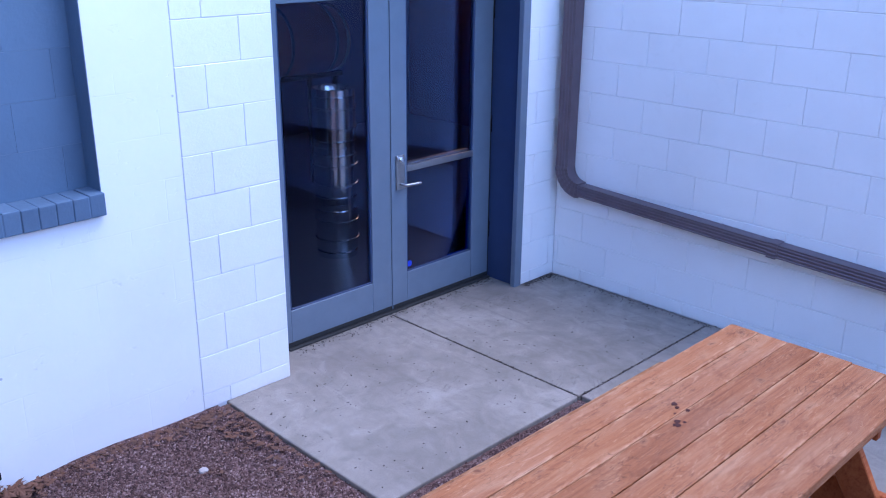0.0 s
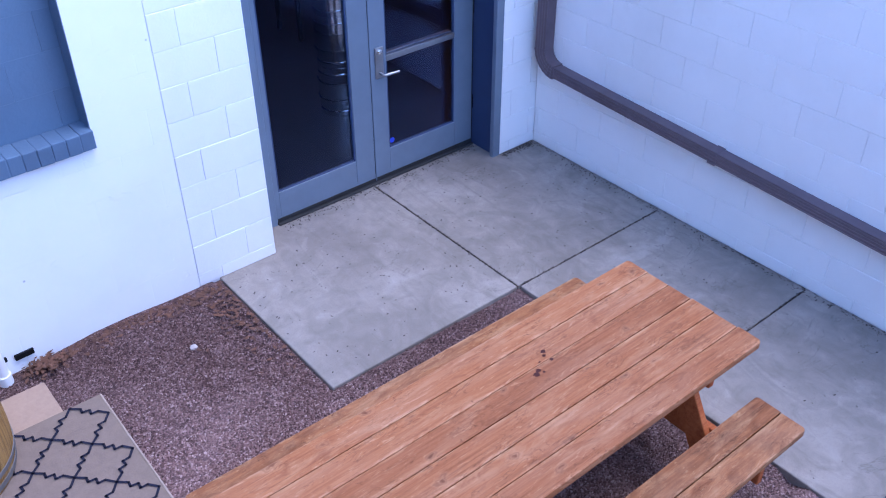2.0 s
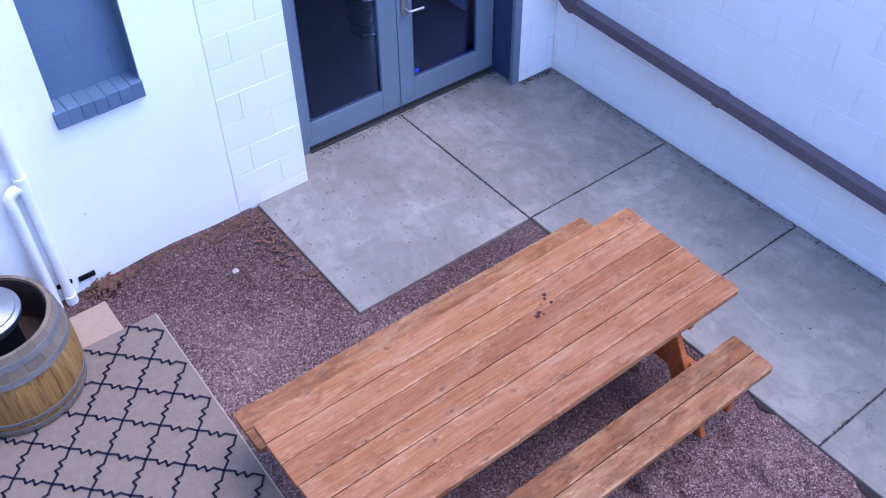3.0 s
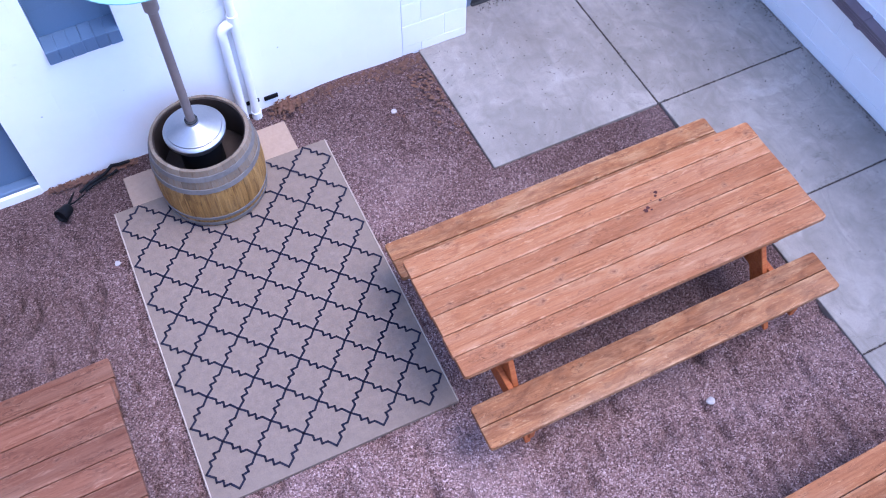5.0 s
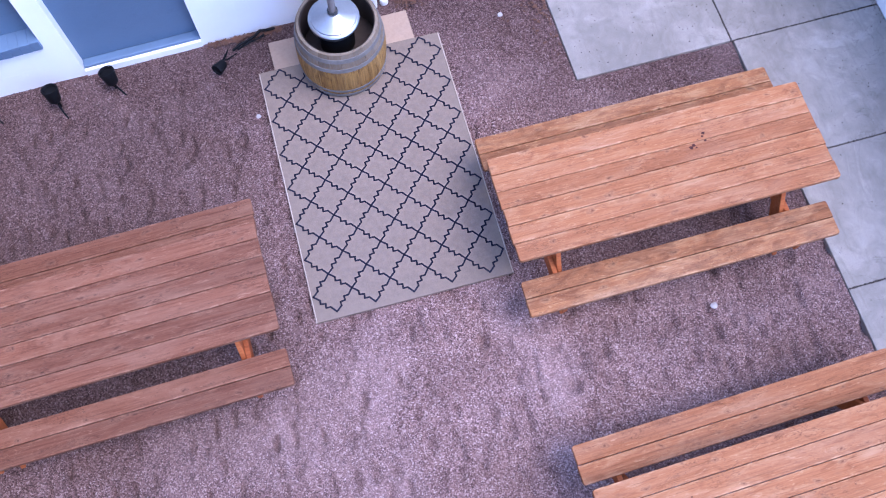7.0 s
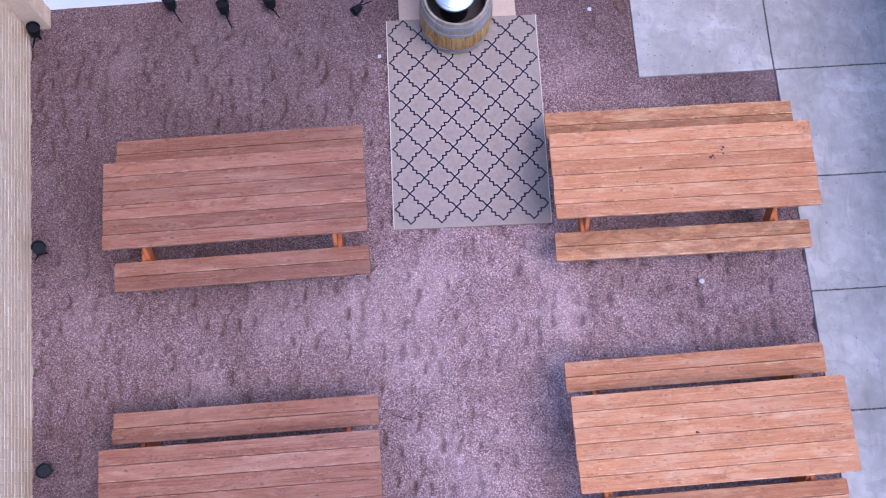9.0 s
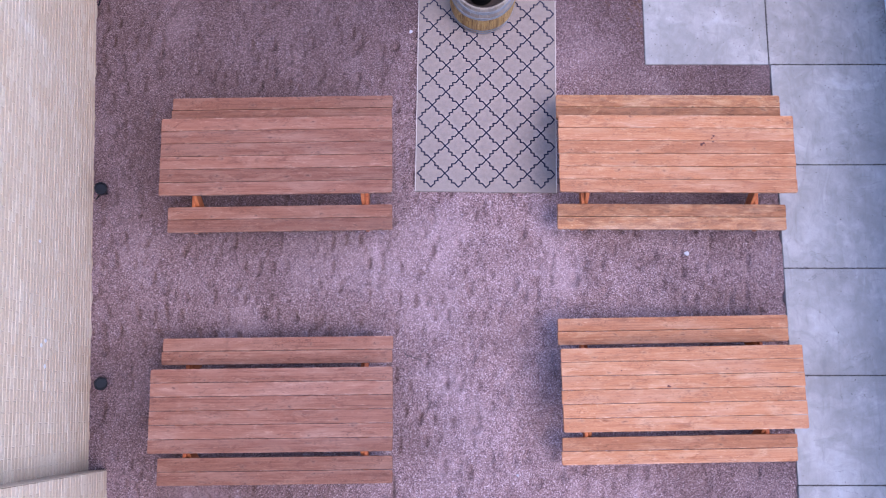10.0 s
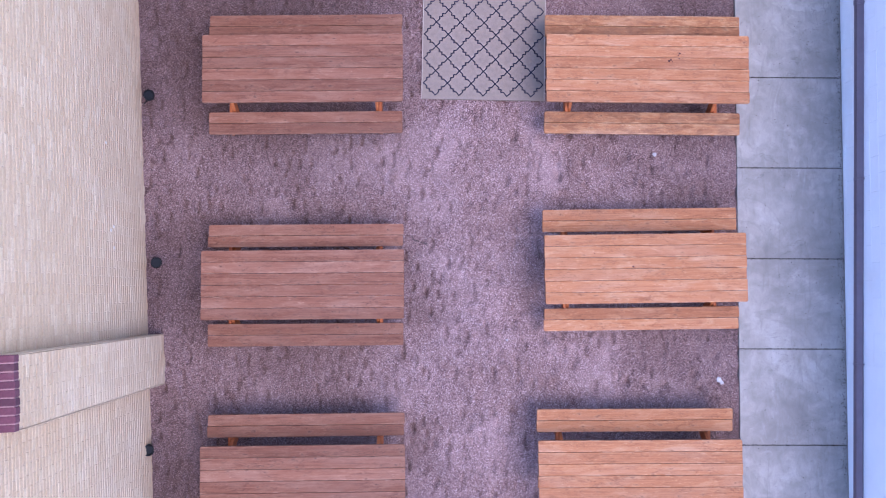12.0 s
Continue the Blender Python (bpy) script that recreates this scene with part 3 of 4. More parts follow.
for k, (u0, u1, z0, z1) in enumerate(wins):
    bay = thing("window_%d" % (k + 1), left_m @ pose(0, 0, 0), "window opening filled with blue-grey painted blocks", "blind window", "blind windows", "structure")
    if k != 2:
        bay_blocks(bay, u0, u1, z0, z1, 0.126)
        for a, b in ((u0, u0 + 0.004), (u1 - 0.004, u1)):
            part("reveal", boxed((a, 0.003, z0), (b, 0.125, z1)), GREY_PAINT, bay)
        brick_sill(u0 - 0.02 * (k != 1), u1 + 0.002, z0, left_m, "blue-grey painted brick rowlock sill")
    else:
        bay["label"], bay["category"] = "doorway filled in and painted blue-grey, paint flaking at the foot", "blind doorway"
        part("panel", boxed((u0, 0.105, z0), (u1, 0.149, z1)), GREY_PAINT, bay)
        part("ledge", boxed((u0 + 0.002, 0.02, z0), (u1 - 0.002, 0.104, 0.075), 0.012, 2), GREY_PAINT, bay)
        part("threshold", boxed((u0 + 0.002, -0.012, -0.10), (u1 - 0.002, 0.018, z0 + 0.022), 0.004), WHITE_WALL, bay)


def block_face(parent, u0, u1, z0, z1, mapping, material, first=0.09, shift=0.0, holes=(), keep=None, length=0.405):
    """Painted blocks in running bond, proud of their joints. mapping puts (u, out, z) into the parent."""
    shapes = {}
    z, row = first - COURSE, 0
    while z < z1:
        za, zb = max(z, z0), min(z + COURSE, z1)
        u = u0 - 2 * length + shift + (length / 2 if row % 2 else 0.0)
        while u < u1:
            a, b = max(u, u0), min(u + length, u1)
            if b - a > 0.03 and zb - za > 0.03 and not any(h[0] < (a + b) / 2 < h[1] and h[2] < (za + zb) / 2 < h[3] for h in holes):
                key = (round(b - a, 3), round(zb - za, 3))
                if key not in shapes:
                    w, h = key
                    shapes[key] = mesh_of("block", boxed((0.0008, -0.0022, 0.0008), (w - 0.0008, 0.01, h - 0.0008), 0.0034), material)
                part("block", shapes[key], None, parent, m=mapping(a, za, random.uniform(-0.0012, 0.0012)))
            u += length
        z += COURSE
        row += 1


# pier beside the doors, lintel over them, and the right return
pier = part("wall_pier", boxed((-0.138, FACE + 0.004, -0.14), (0.426, FACE + 0.34, TOP)), MORTAR)
tagged(pier, "white painted block pier beside the doors", "wall", kind="structure")
lintel = part("wall_lintel", boxed((0.427, FACE + 0.004, 2.32), (2.469, FACE + 0.34, TOP)), WHITE)
tagged(lintel, "white painted block wall over the doors", "wall", kind="structure")
pier_r = part("wall_return", boxed((2.47, FACE + 0.004, -0.14), (RIGHT + 0.3, FACE + 0.34, TOP)), MORTAR)
tagged(pier_r, "narrow white painted block return beside the doors", "wall", kind="structure")

# right wall
right_wall = part("wall_east", boxed((RIGHT + 0.004, -9.6, -0.14), (RIGHT + 0.3, FACE + 0.003, 2.3)), MORTAR)
tagged(right_wall, "long white painted concrete block wall", "wall", kind="structure")
upper = part("wall_east_far", boxed((RIGHT, -9.6, -0.1), (RIGHT + 0.003, -4.9, 2.3)), WHITE, right_wall)

# south end, behind the camera's path
south = part("wall_south", boxed((-7.2, -12.3, -0.14), (4.0, -12.0, 3.0)), WHITE_WALL)
tagged(south, "plain white wall that closes the yard", "wall", kind="structure")

# ---- left wall: buff brick ----
# Wall top is unseen; raised to block more of the western sky.
LEFT_LEN, LEFT_TOP = 12.6, 5.0
left_angle = math.degrees(math.atan2(-LEFT_SLOPE, 1))
lm = pose(LEFT_X + LEFT_SLOPE * 1.2, 1.2, 0, 0, 0, left_angle - 90)   # local x runs along -y of the yard, local +y points into the yard
wall_west = part("wall_west", boxed((0, -0.4, -0.14), (LEFT_LEN, -0.006, LEFT_TOP)), BUFF_MORTAR, None, m=lm)
tagged(wall_west, "tall buff brick wall in running bond", "wall", kind="structure")


def brick_field(u0, u1, z0, z1, y, material, parent, name="bricks", step=0.0675, length=0.203, single=None):
    """Joined courses of bricks, each with its own faces."""
    verts, faces, shapes = [], [], {}
    row, z = 0, z0
    while z + step <= z1 + 1e-6:
        u = u0 - (length / 2 if row % 2 else 0)
        while u < u1:
            a, b = max(u, u0) + 0.0045, min(u + length, u1) - 0.0045
            if b - a > 0.02:
                o = y + random.uniform(-0.0015, 0.0015)
                n = len(verts)
                e = 0.003
                if single and single(a, z):
                    w = round(b - a, 3)
                    if w not in shapes:
                        shapes[w] = mesh_of("brick", boxed((0, -0.0075, 0), (w, 0, step - 0.009), 0.0025), BUFF_PIECE)
                    part("brick", shapes[w], None, parent, m=pose(a, o, z + 0.0045))
                    u += length
                    continue
                zz, zt = z + 0.0045, z + step - 0.0045
                verts += [(a, y - 0.008, zz), (b, y - 0.008, zz), (b, y - 0.008, zt), (a, y - 0.008, zt),
                          (a + e, o, zz + e), (b - e, o, zz + e), (b - e, o, zt - e), (a + e, o, zt - e)]
                faces += [(n + 7, n + 6, n + 5, n + 4), (n + 1, n, n + 4, n + 5), (n + 2, n + 1, n + 5, n + 6), (n + 3, n + 2, n + 6, n + 7), (n, n + 3, n + 7, n + 4)]
            u += length
        z += step
        row += 1
    if not verts:
        return None
    me = bpy.data.meshes.new(name)
    me.from_pydata(verts, [], faces)
    me.materials.append(material)
    ob = new(name, me)
    ob.parent = parent
    ob["kind"] = "stuff"
    return ob


brick_field(0.0, LEFT_LEN, -0.06, LEFT_TOP, 0.0, BUFF_BRICK, wall_west, single=lambda u, z: 4.0 < u < 5.8 and z > 2.2)


def pilaster(u0, u1, out, top, coping):
    p = part("pilaster", boxed((u0 + 0.006, -0.002, -0.14), (u1 - 0.006, out - 0.006, top)), BUFF_MORTAR, None, m=lm)
    tagged(p, "buff brick pilaster" + (" with a plum painted brick coping" if coping else " in the yard's corner"), "pilaster", "pilasters", "structure")
    brick_field(u0, u1, -0.06, top, out, BUFF_BRICK, p, "bricks", single=lambda u, z: True)
    for u, s in ((u0, -1), (u1, 1)):
        side = part("side", boxed((u - (0.006 if s < 0 else 0), 0.0, -0.1), (u + (0 if s < 0 else 0.006), out, top)), BUFF_BRICK, p)
    if coping:
        part("coping_bed", boxed((u0 + 0.004, -0.002, top), (u1 - 0.004, out - 0.004, top + 0.085)), PINK_MORTAR, p)
        n = 9
        w = (u1 - u0 + 0.02) / n
        for i in range(n):
            r = random.uniform(-0.008, 0.008)
            part("brick", boxed((u0 - 0.01 + i * w + 0.006, -0.002, top + 0.004), (u0 - 0.01 + (i + 1) * w - 0.006, out + 0.006 + r, top + 0.092), 0.005), PURPLE_BRICK, p)
    return p


for yy, zz in ((-2.32, 1.31), (-3.28, 1.13), (-3.53, 1.13), (-3.33, 1.22)):
    u = (1.2 - yy) / math.cos(radians(left_angle))
    bm = lathe(bmesh.new(), [(0.020, 0.0), (0.016, 0.003)], 9)
    for v in bm.verts:
        v.co.x *= 1 + 0.5 * noise.noise(Vector((v.co.x * 40, v.co.y * 40, yy)))
        v.co.y *= 1.5
    part("paint_splash", bm, SPLASH, wall_west, "splash of white paint", m=pose(u, 0.0015, zz, -90))
pilaster(5.80, 6.43, 0.20, 4.06, True)
pilaster(0.0, 0.24, 0.22, 4.12, False)

# ---- doors ----
frame_thing = thing("door_frame", pose(0, 0, 0), "blue-grey painted steel double door frame", "door frame", kind="structure")
DL, DR, MEET, DTOP = 0.615, 2.425, 1.478, 2.16
part("jamb", boxed((0.428, DOOR_Y - 0.012, -0.002), (DL - 0.004, DOOR_Y + 0.12, 2.318), 0.003), DOOR_GREY, frame_thing)
part("jamb", boxed((DR + 0.004, FACE + 0.035, -0.002), (2.469, DOOR_Y + 0.12, 2.318), 0.003), BLUE_TRIM, frame_thing)
part("casing", boxed((2.397, FACE - 0.006, -0.002), (2.4685, FACE + 0.034, 2.318), 0.003), DOOR_GREY, frame_thing)
part("head", boxed((DL - 0.003, FACE + 0.20, DTOP + 0.006), (DR + 0.003, DOOR_Y + 0.12, 2.318), 0.003), DOOR_GREY, frame_thing)
part("threshold", boxed((DL, DOOR_Y - 0.03, -0.003), (DR, DOOR_Y + 0.1, 0.012), 0.003), RUBBER, frame_thing)


def door(name, x0, x1, left_stile, right_stile, label):
    d = thing(name, pose(x0, DOOR_Y, 0.014), label, "glass door", "double doors", "structure")
    w, h, t = x1 - x0, DTOP - 0.014, 0.045
    part("stile", boxed((0, 0, 0), (left_stile, t, h), 0.004, 2), DOOR_GREY, d)
    part("stile", boxed((w - right_stile, 0, 0), (w, t, h), 0.004, 2), DOOR_GREY, d)
    part("bottom_rail", boxed((left_stile, 0.001, 0), (w - right_stile, t - 0.001, 0.235), 0.003), DOOR_GREY, d)
    part("top_rail", boxed((left_stile, 0.001, h - 0.10), (w - right_stile, t - 0.001, h), 0.003), DOOR_GREY, d)
    pane = part("pane", boxed((left_stile - 0.004, 0.018, 0.231), (w - right_stile + 0.004, 0.026, h - 0.096)), GLASS, d)
    pane.visible_shadow = False
    for lo, hi in (((left_stile, 0.006, 0.235), (left_stile + 0.012, 0.017, h - 0.1)), ((w - right_stile - 0.012, 0.006, 0.235), (w - right_stile, 0.017, h - 0.1)),
                   ((left_stile + 0.012, 0.006, 0.235), (w - right_stile - 0.012, 0.017, 0.247))):
        part("glazing_bead", boxed(lo, hi, 0.002), BLUE_TRIM, d)
    # Thin dark strip stands in for the shaded gap at the leaf's edge.
    part("edge_seal", boxed((w - 0.006, -0.003, 0.004), (w + 0.0005, 0.0, h)) if name == "door_2" else boxed((w - 0.001, 0.004, 0.004), (w + 0.002, 0.03, h)), RUBBER, d, "dark strip drawn for the shaded gap beside the leaf")
    part("sweep", boxed((0.004, -0.006, 0.001), (w - 0.004, -0.001, 0.03), 0.001), RUBBER, d)
    return d, w, h


left_door, w, h = door("door_1", DL, MEET - 0.003, 0.038, 0.165, "grey painted aluminium glass door leaf, closed")
right_door, w, h = door("door_2", MEET + 0.003, DR, 0.135, 0.18, "grey painted aluminium glass door leaf with lever handle, closed")
part("push_bar", boxed((0.137, 0.03, 0.935), (w - 0.182, 0.075, 0.985), 0.008, 2), ALU, right_door, "satin aluminium push bar")
part("push_bar_cover", boxed((0.137, -0.004, 0.935), (w - 0.182, 0.016, 0.978), 0.004, 2), ALU, right_door, "satin aluminium cross bar")
plate = part("handle_plate", boxed((0.035, -0.014, 0.83), (0.105, -0.001, 1.06), 0.005, 2), ALU, right_door, "satin aluminium escutcheon plate")
bm = bmesh.new()
tube(bm, [(0.07, -0.014, 0.868), (0.07, -0.055, 0.868), (0.078, -0.064, 0.868), (0.20, -0.064, 0.862)], 0.010)
part("lever", bm, ALU, plate, "lever handle", smooth=True)
bm = lathe(bmesh.new(), [(0.019, 0), (0.019, 0.012), (0.012, 0.016)], 18)
part("lock_cylinder", bm, STEEL, plate, "round lock cylinder", m=pose(0.07, -0.014, 1.03, 90), smooth=True)
part("sticker", lathe(bmesh.new(), [(0.022, 0), (0.022, 0.002)], 20), STICKER, right_door, "small round blue sticker", m=pose(0.17, 0.016, 0.285, 90))
for z in (0.30, 1.08, 1.86):
    part("hinge", boxed((w + 0.001, -0.008, z), (w + 0.016, 0.01, z + 0.12), 0.004, 2), BLACK, right_door, "black butt hinge")

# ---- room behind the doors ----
part_room = [("floor_inside", (-2.0, 1.751, -0.14), (6.2, 6.5, -0.004), DARK_FLOOR, "dim concrete floor of the room inside", "floor"),
             ("wall_inside_back", (-2.3, 6.5, -0.14), (6.5, 6.7, 3.2), DARK_WALL, "dim dark blue wall inside", "wall"),
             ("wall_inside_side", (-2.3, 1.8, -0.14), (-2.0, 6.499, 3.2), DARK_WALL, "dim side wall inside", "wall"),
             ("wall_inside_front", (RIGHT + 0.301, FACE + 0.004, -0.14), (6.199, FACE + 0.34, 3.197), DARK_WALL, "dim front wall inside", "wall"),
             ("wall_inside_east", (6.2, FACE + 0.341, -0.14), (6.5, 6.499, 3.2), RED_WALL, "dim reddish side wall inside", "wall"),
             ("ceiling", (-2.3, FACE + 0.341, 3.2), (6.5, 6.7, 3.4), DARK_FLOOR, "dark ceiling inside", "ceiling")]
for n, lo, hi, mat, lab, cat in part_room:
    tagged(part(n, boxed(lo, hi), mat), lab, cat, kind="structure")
bulb_data = bpy.data.lights.new("room_lamp", "POINT")
bulb_data.energy, bulb_data.color, bulb_data.shadow_soft_size = 3.0, (1.0, 0.55, 0.30), 0.08
bulb = new("room_lamp", bulb_data)
bulb.location = (5.85, 5.2, 2.75)


def keg_mesh():
    bm = bmesh.new()
    r, hh = 0.165, 0.44
    prof = [(r - 0.02, 0.0), (r - 0.003, 0.003), (r - 0.002, 0.045), (r - 0.008, 0.052), (r - 0.001, 0.060), (r, 0.135), (r + 0.008, 0.142), (r + 0.008, 0.152), (r, 0.155),
            (r, 0.285), (r + 0.008, 0.292), (r + 0.008, 0.302), (r, 0.305), (r - 0.001, 0.378), (r - 0.008, 0.385), (r - 0.002, 0.392), (r - 0.003, hh - 0.003), (r - 0.015, hh),
            (r - 0.022, hh - 0.01), (r - 0.03, hh - 0.05), (0.04, hh - 0.03)]
    return lathe(bm, prof, 40)


keg = None
for i in range(3):
    m = pose(1.955, 2.78, i * 0.44 - 0.004, 0, 0, 40 * i)
    if keg is None:
        keg = thing("beer_keg", m, "stainless steel beer keg in a stack of three", "keg", "stack of kegs")
        part("shell", keg_mesh(), STEEL, keg, smooth=True)
    else:
        copy_thing(keg, m)

stored = thing("wine_barrel", pose(2.78, 4.4, 1.44, 0, 90), "oak wine barrel lying on a rack in the dim room", "barrel")
part("body", lathe(bmesh.new(), [(0.28, -0.45), (0.29, -0.449), (0.335, -0.2), (0.345, 0.0), (0.335, 0.2), (0.29, 0.449), (0.28, 0.45), (0.275, 0.43)], 36), OAK_STORED, stored, smooth=True)
for z in (-0.43, -0.25, 0.25, 0.40):
    r = 0.345 - 0.27 * z * z + 0.006
    part("hoop", lathe(bmesh.new(), [(r - 0.008, z), (r, z), (r, z + 0.03), (r - 0.008, z + 0.03)], 36, True), HOOP, stored, "steel hoop", smooth=True)
rack = thing("barrel_rack", pose(2.78, 4.4, 0), "dark steel rack that carries an oak barrel", "rack")
for sx in (-0.32, 0.32):
    for sy in (-0.2, 0.2):
        part("post", boxed((sx - 0.02, sy - 0.02, -0.004), (sx + 0.02, sy + 0.02, 1.11), 0.003), BLACK, rack)
for sy in (-0.2, 0.2):
    part("rail", boxed((-0.40, sy - 0.02, 1.112), (0.40, sy + 0.02, 1.157), 0.003), BLACK, rack)

# ---- downspout along the right wall ----
spout = thing("downspout", pose(RIGHT, 0, 0), "brown painted corrugated metal downspout clipped to the wall", "downspout")


def ribbed(path, half_w, half_d, ribs=4):
    """A rectangular downpipe with ribbed faces, carried along a path in the y, z plane."""
    prof = []
    n = ribs * 4
    for i in range(n + 1):
        prof.append((-half_d + (0.003 if i % 4 in (1, 2) else 0), -half_w + 2 * half_w * i / n))
    prof += [(half_d, half_w), (half_d, -half_w)]
    bm = bmesh.new()
    rings = []
    pts = [Vector(p) for p in path]
    for i, p in enumerate(pts):
        d = (pts[min(i + 1, len(pts) - 1)] - pts[max(i - 1, 0)]).normalized()
        side = Vector((0, -d.z, d.y))
        rings.append([bm.verts.new(p + Vector((a, 0, 0)) + side * b) for a, b in prof])
    for a, b in zip(rings, rings[1:]):
        for k in range(len(prof)):
            bm.faces.new((a[k], a[(k + 1) % len(prof)], b[(k + 1) % len(prof)], b[k]))
    bm.faces.new(rings[0])
    bm.faces.new(rings[-1])
    bmesh.ops.recalc_face_normals(bm, faces=bm.faces)
    return bm


PX = -0.052
SLOPE = 0.045
part("upright", ribbed([(PX, 1.205, 3.6), (PX, 1.205, 0.86)], 0.052, 0.044), DOWNSPOUT, spout)
bend = []
for i in range(15):
    a = math.pi / 2 * i / 14
    wob = 0.004 if i % 2 else 0.0
    bend.append((PX - wob, 1.205 - 0.15 * (1 - math.cos(a)), 0.86 - 0.15 * math.sin(a)))
part("elbow", ribbed(bend, 0.053, 0.047), DOWNSPOUT, spout, "crimped elbow")
part("run", ribbed([(PX, 1.055, 0.71), (PX, -0.40, 0.71 - 1.455 * SLOPE)], 0.041, 0.043), DOWNSPOUT, spout)
part("coupling", ribbed([(PX, -0.37, 0.7085 - 1.425 * SLOPE), (PX, -0.43, 0.7085 - 1.485 * SLOPE)], 0.048, 0.047), DOWNSPOUT, spout)
part("run", ribbed([(PX, -0.40, 0.71 - 1.455 * SLOPE), (PX, -9.5, 0.71 - 10.5 * SLOPE)], 0.041, 0.043), DOWNSPOUT, spout)
for y in (-2.6, -4.9, -7.2):
    z = 0.71 - (1.055 - y) * SLOPE
    part("strap", boxed((PX - 0.047, y - 0.012, z - 0.05), (0.0, y + 0.012, z + 0.05), 0.002), DOWNSPOUT, spout)

# ---- picnic tables ----


def board(length, width, thick, corner=0.0):
    """A board along x, centred, with eased edges and, on asked corners, a rounded end."""
    bm = boxed((-length / 2, -width / 2, -thick), (length / 2, width / 2, 0))
    if corner:
        for sx in (-1, 1):
            es = [e for e in bm.edges if abs(e.verts[0].co.x - e.verts[1].co.x) < 1e-6 and abs(e.verts[0].co.y - e.verts[1].co.y) < 1e-6
                  and e.verts[0].co.x * sx > 0 and e.verts[0].co.y * (1 if corner > 0 else -1) > 0]
            bmesh.ops.bevel(bm, geom=es, offset=abs(corner), segments=4, affect="EDGES", profile=0.5)
    top = [e for e in bm.edges if e.verts[0].co.z > -1e-6 and e.verts[1].co.z > -1e-6]
    bmesh.ops.bevel(bm, geom=top, offset=0.005, segments=2, affect="EDGES", profile=0.5)
    return bm


def picnic_table(m, timber_mat, label, L=2.455, bench_mat=None):
    t = thing("picnic_table", m, label, "picnic table", "picnic tables in the courtyard")
    W = 0.1405
    mid = mesh_of("top_board", board(L, W - 0.0038, 0.038), timber_mat)
    edge = {s: mesh_of("top_board", board(L, W - 0.0038, 0.038, 0.022 * s), timber_mat) for s in (-1, 1)}
    for i in range(6):
        y = (i - 2.5) * W
        me = edge[-1] if i == 0 else edge[1] if i == 5 else mid
        part("top_board", me, None, t, m=pose(random.uniform(-0.004, 0.004), y, 0.75 + random.uniform(-0.0015, 0.0015)))
    for s in (-1, 1):
        inner = mesh_of("bench_board", board(L - 0.03, W - 0.0035, 0.038, -0.02 * s), bench_mat or timber_mat)
        outer = mesh_of("bench_board", board(L - 0.03, W - 0.0035, 0.038, 0.02 * s), bench_mat or timber_mat)
        part("bench_board", inner, None, t, m=pose(random.uniform(-0.006, 0.006), s * 0.545, 0.44))
        part("bench_board", outer, None, t, m=pose(random.uniform(-0.006, 0.006), s * 0.687, 0.44))
    cleat = mesh_of("cleat", boxed((-0.019, -0.39, -0.09), (0.019, 0.39, 0), 0.004), LEG_STAIN)
    beam = mesh_of("bench_beam", boxed((-0.019, -0.74, -0.14), (0.019, 0.74, 0), 0.004), LEG_STAIN)
    for x in (-0.95, 0.93):
        part("cleat", cleat, None, t, m=pose(x, 0, 0.711))
        part("bench_beam", beam, None, t, m=pose(x, 0, 0.401))
        s0 = 1 if x > 0 else -1
        for s in (-1, 1):
            bm = bmesh.new()
            top_y, foot_y, hw = 0.20 * s, 0.60 * s, 0.075
            quad = [(top_y - hw, 0.711), (top_y + hw, 0.711), (foot_y + hw, -0.03), (foot_y - hw, -0.03)]
            a = [bm.verts.new((-0.019, y, z)) for y, z in quad]
            b = [bm.verts.new((0.019, y, z)) for y, z in quad]
            bm.faces.new(a)
            bm.faces.new(b)
            for k in range(4):
                bm.faces.new((a[k], a[(k + 1) % 4], b[(k + 1) % 4], b[k]))
            bmesh.ops.recalc_face_normals(bm, faces=bm.faces)
            bmesh.ops.bevel(bm, geom=list(bm.edges), offset=0.004, segments=1, affect="EDGES")
            part("leg", bm, LEG_STAIN, t, m=pose(x - s0 * 0.0395, 0, 0))
        # brace from the bench beam up to the middle of the top
        bm = boxed((-0.019, -0.045, 0), (0.019, 0.045, 0.72), 0.003)
        part("brace", bm, LEG_STAIN, t, m=pose(x - s0 * 0.085, 0, 0.33, 0, -s0 * 58, 0))
    return t


orange = "orange-stained timber picnic table with two plank benches"
dull = "weathered brown timber picnic table, toned darker, with two plank benches"
base = picnic_table(pose(0.128, -1.28, 0, 0, 0, -0.3), TABLE_ORANGE, "orange-stained timber picnic table with dark stains and worn benches", 2.49, BENCH_WORN)
base_plain = picnic_table(pose(0.088, -3.73, 0, 0, 0, 1.0), TABLE_ORANGE, orange)
copy_thing(base_plain, pose(0.008, -6.215, 0, 0, 0, 0.5))


def blot(x, y, r, parent):
    """A dried spill, or a dark knot, with an uneven rim, a film on the boards."""
    bm = bmesh.new()
    ring = [bm.verts.new((x + r * (1 + 0.6 * noise.noise(Vector((k * 0.9, x * 31, y * 17)))) * math.cos(k * 0.449), y + 0.8 * r * (1 + 0.6 * noise.noise(Vector((k * 0.8, y * 23, 4)))) * math.sin(k * 0.449), 0.7525)) for k in range(14)]
    bm.faces.new(ring)
    r2 = bmesh.ops.extrude_face_region(bm, geom=list(bm.faces))
    for v in r2["geom"]:
        if isinstance(v, bmesh.types.BMVert):
            v.co.z -= 0.0008
    bmesh.ops.recalc_face_normals(bm, faces=bm.faces)
    part("stain", bm, STAIN, parent, "dark stain or knot mark")


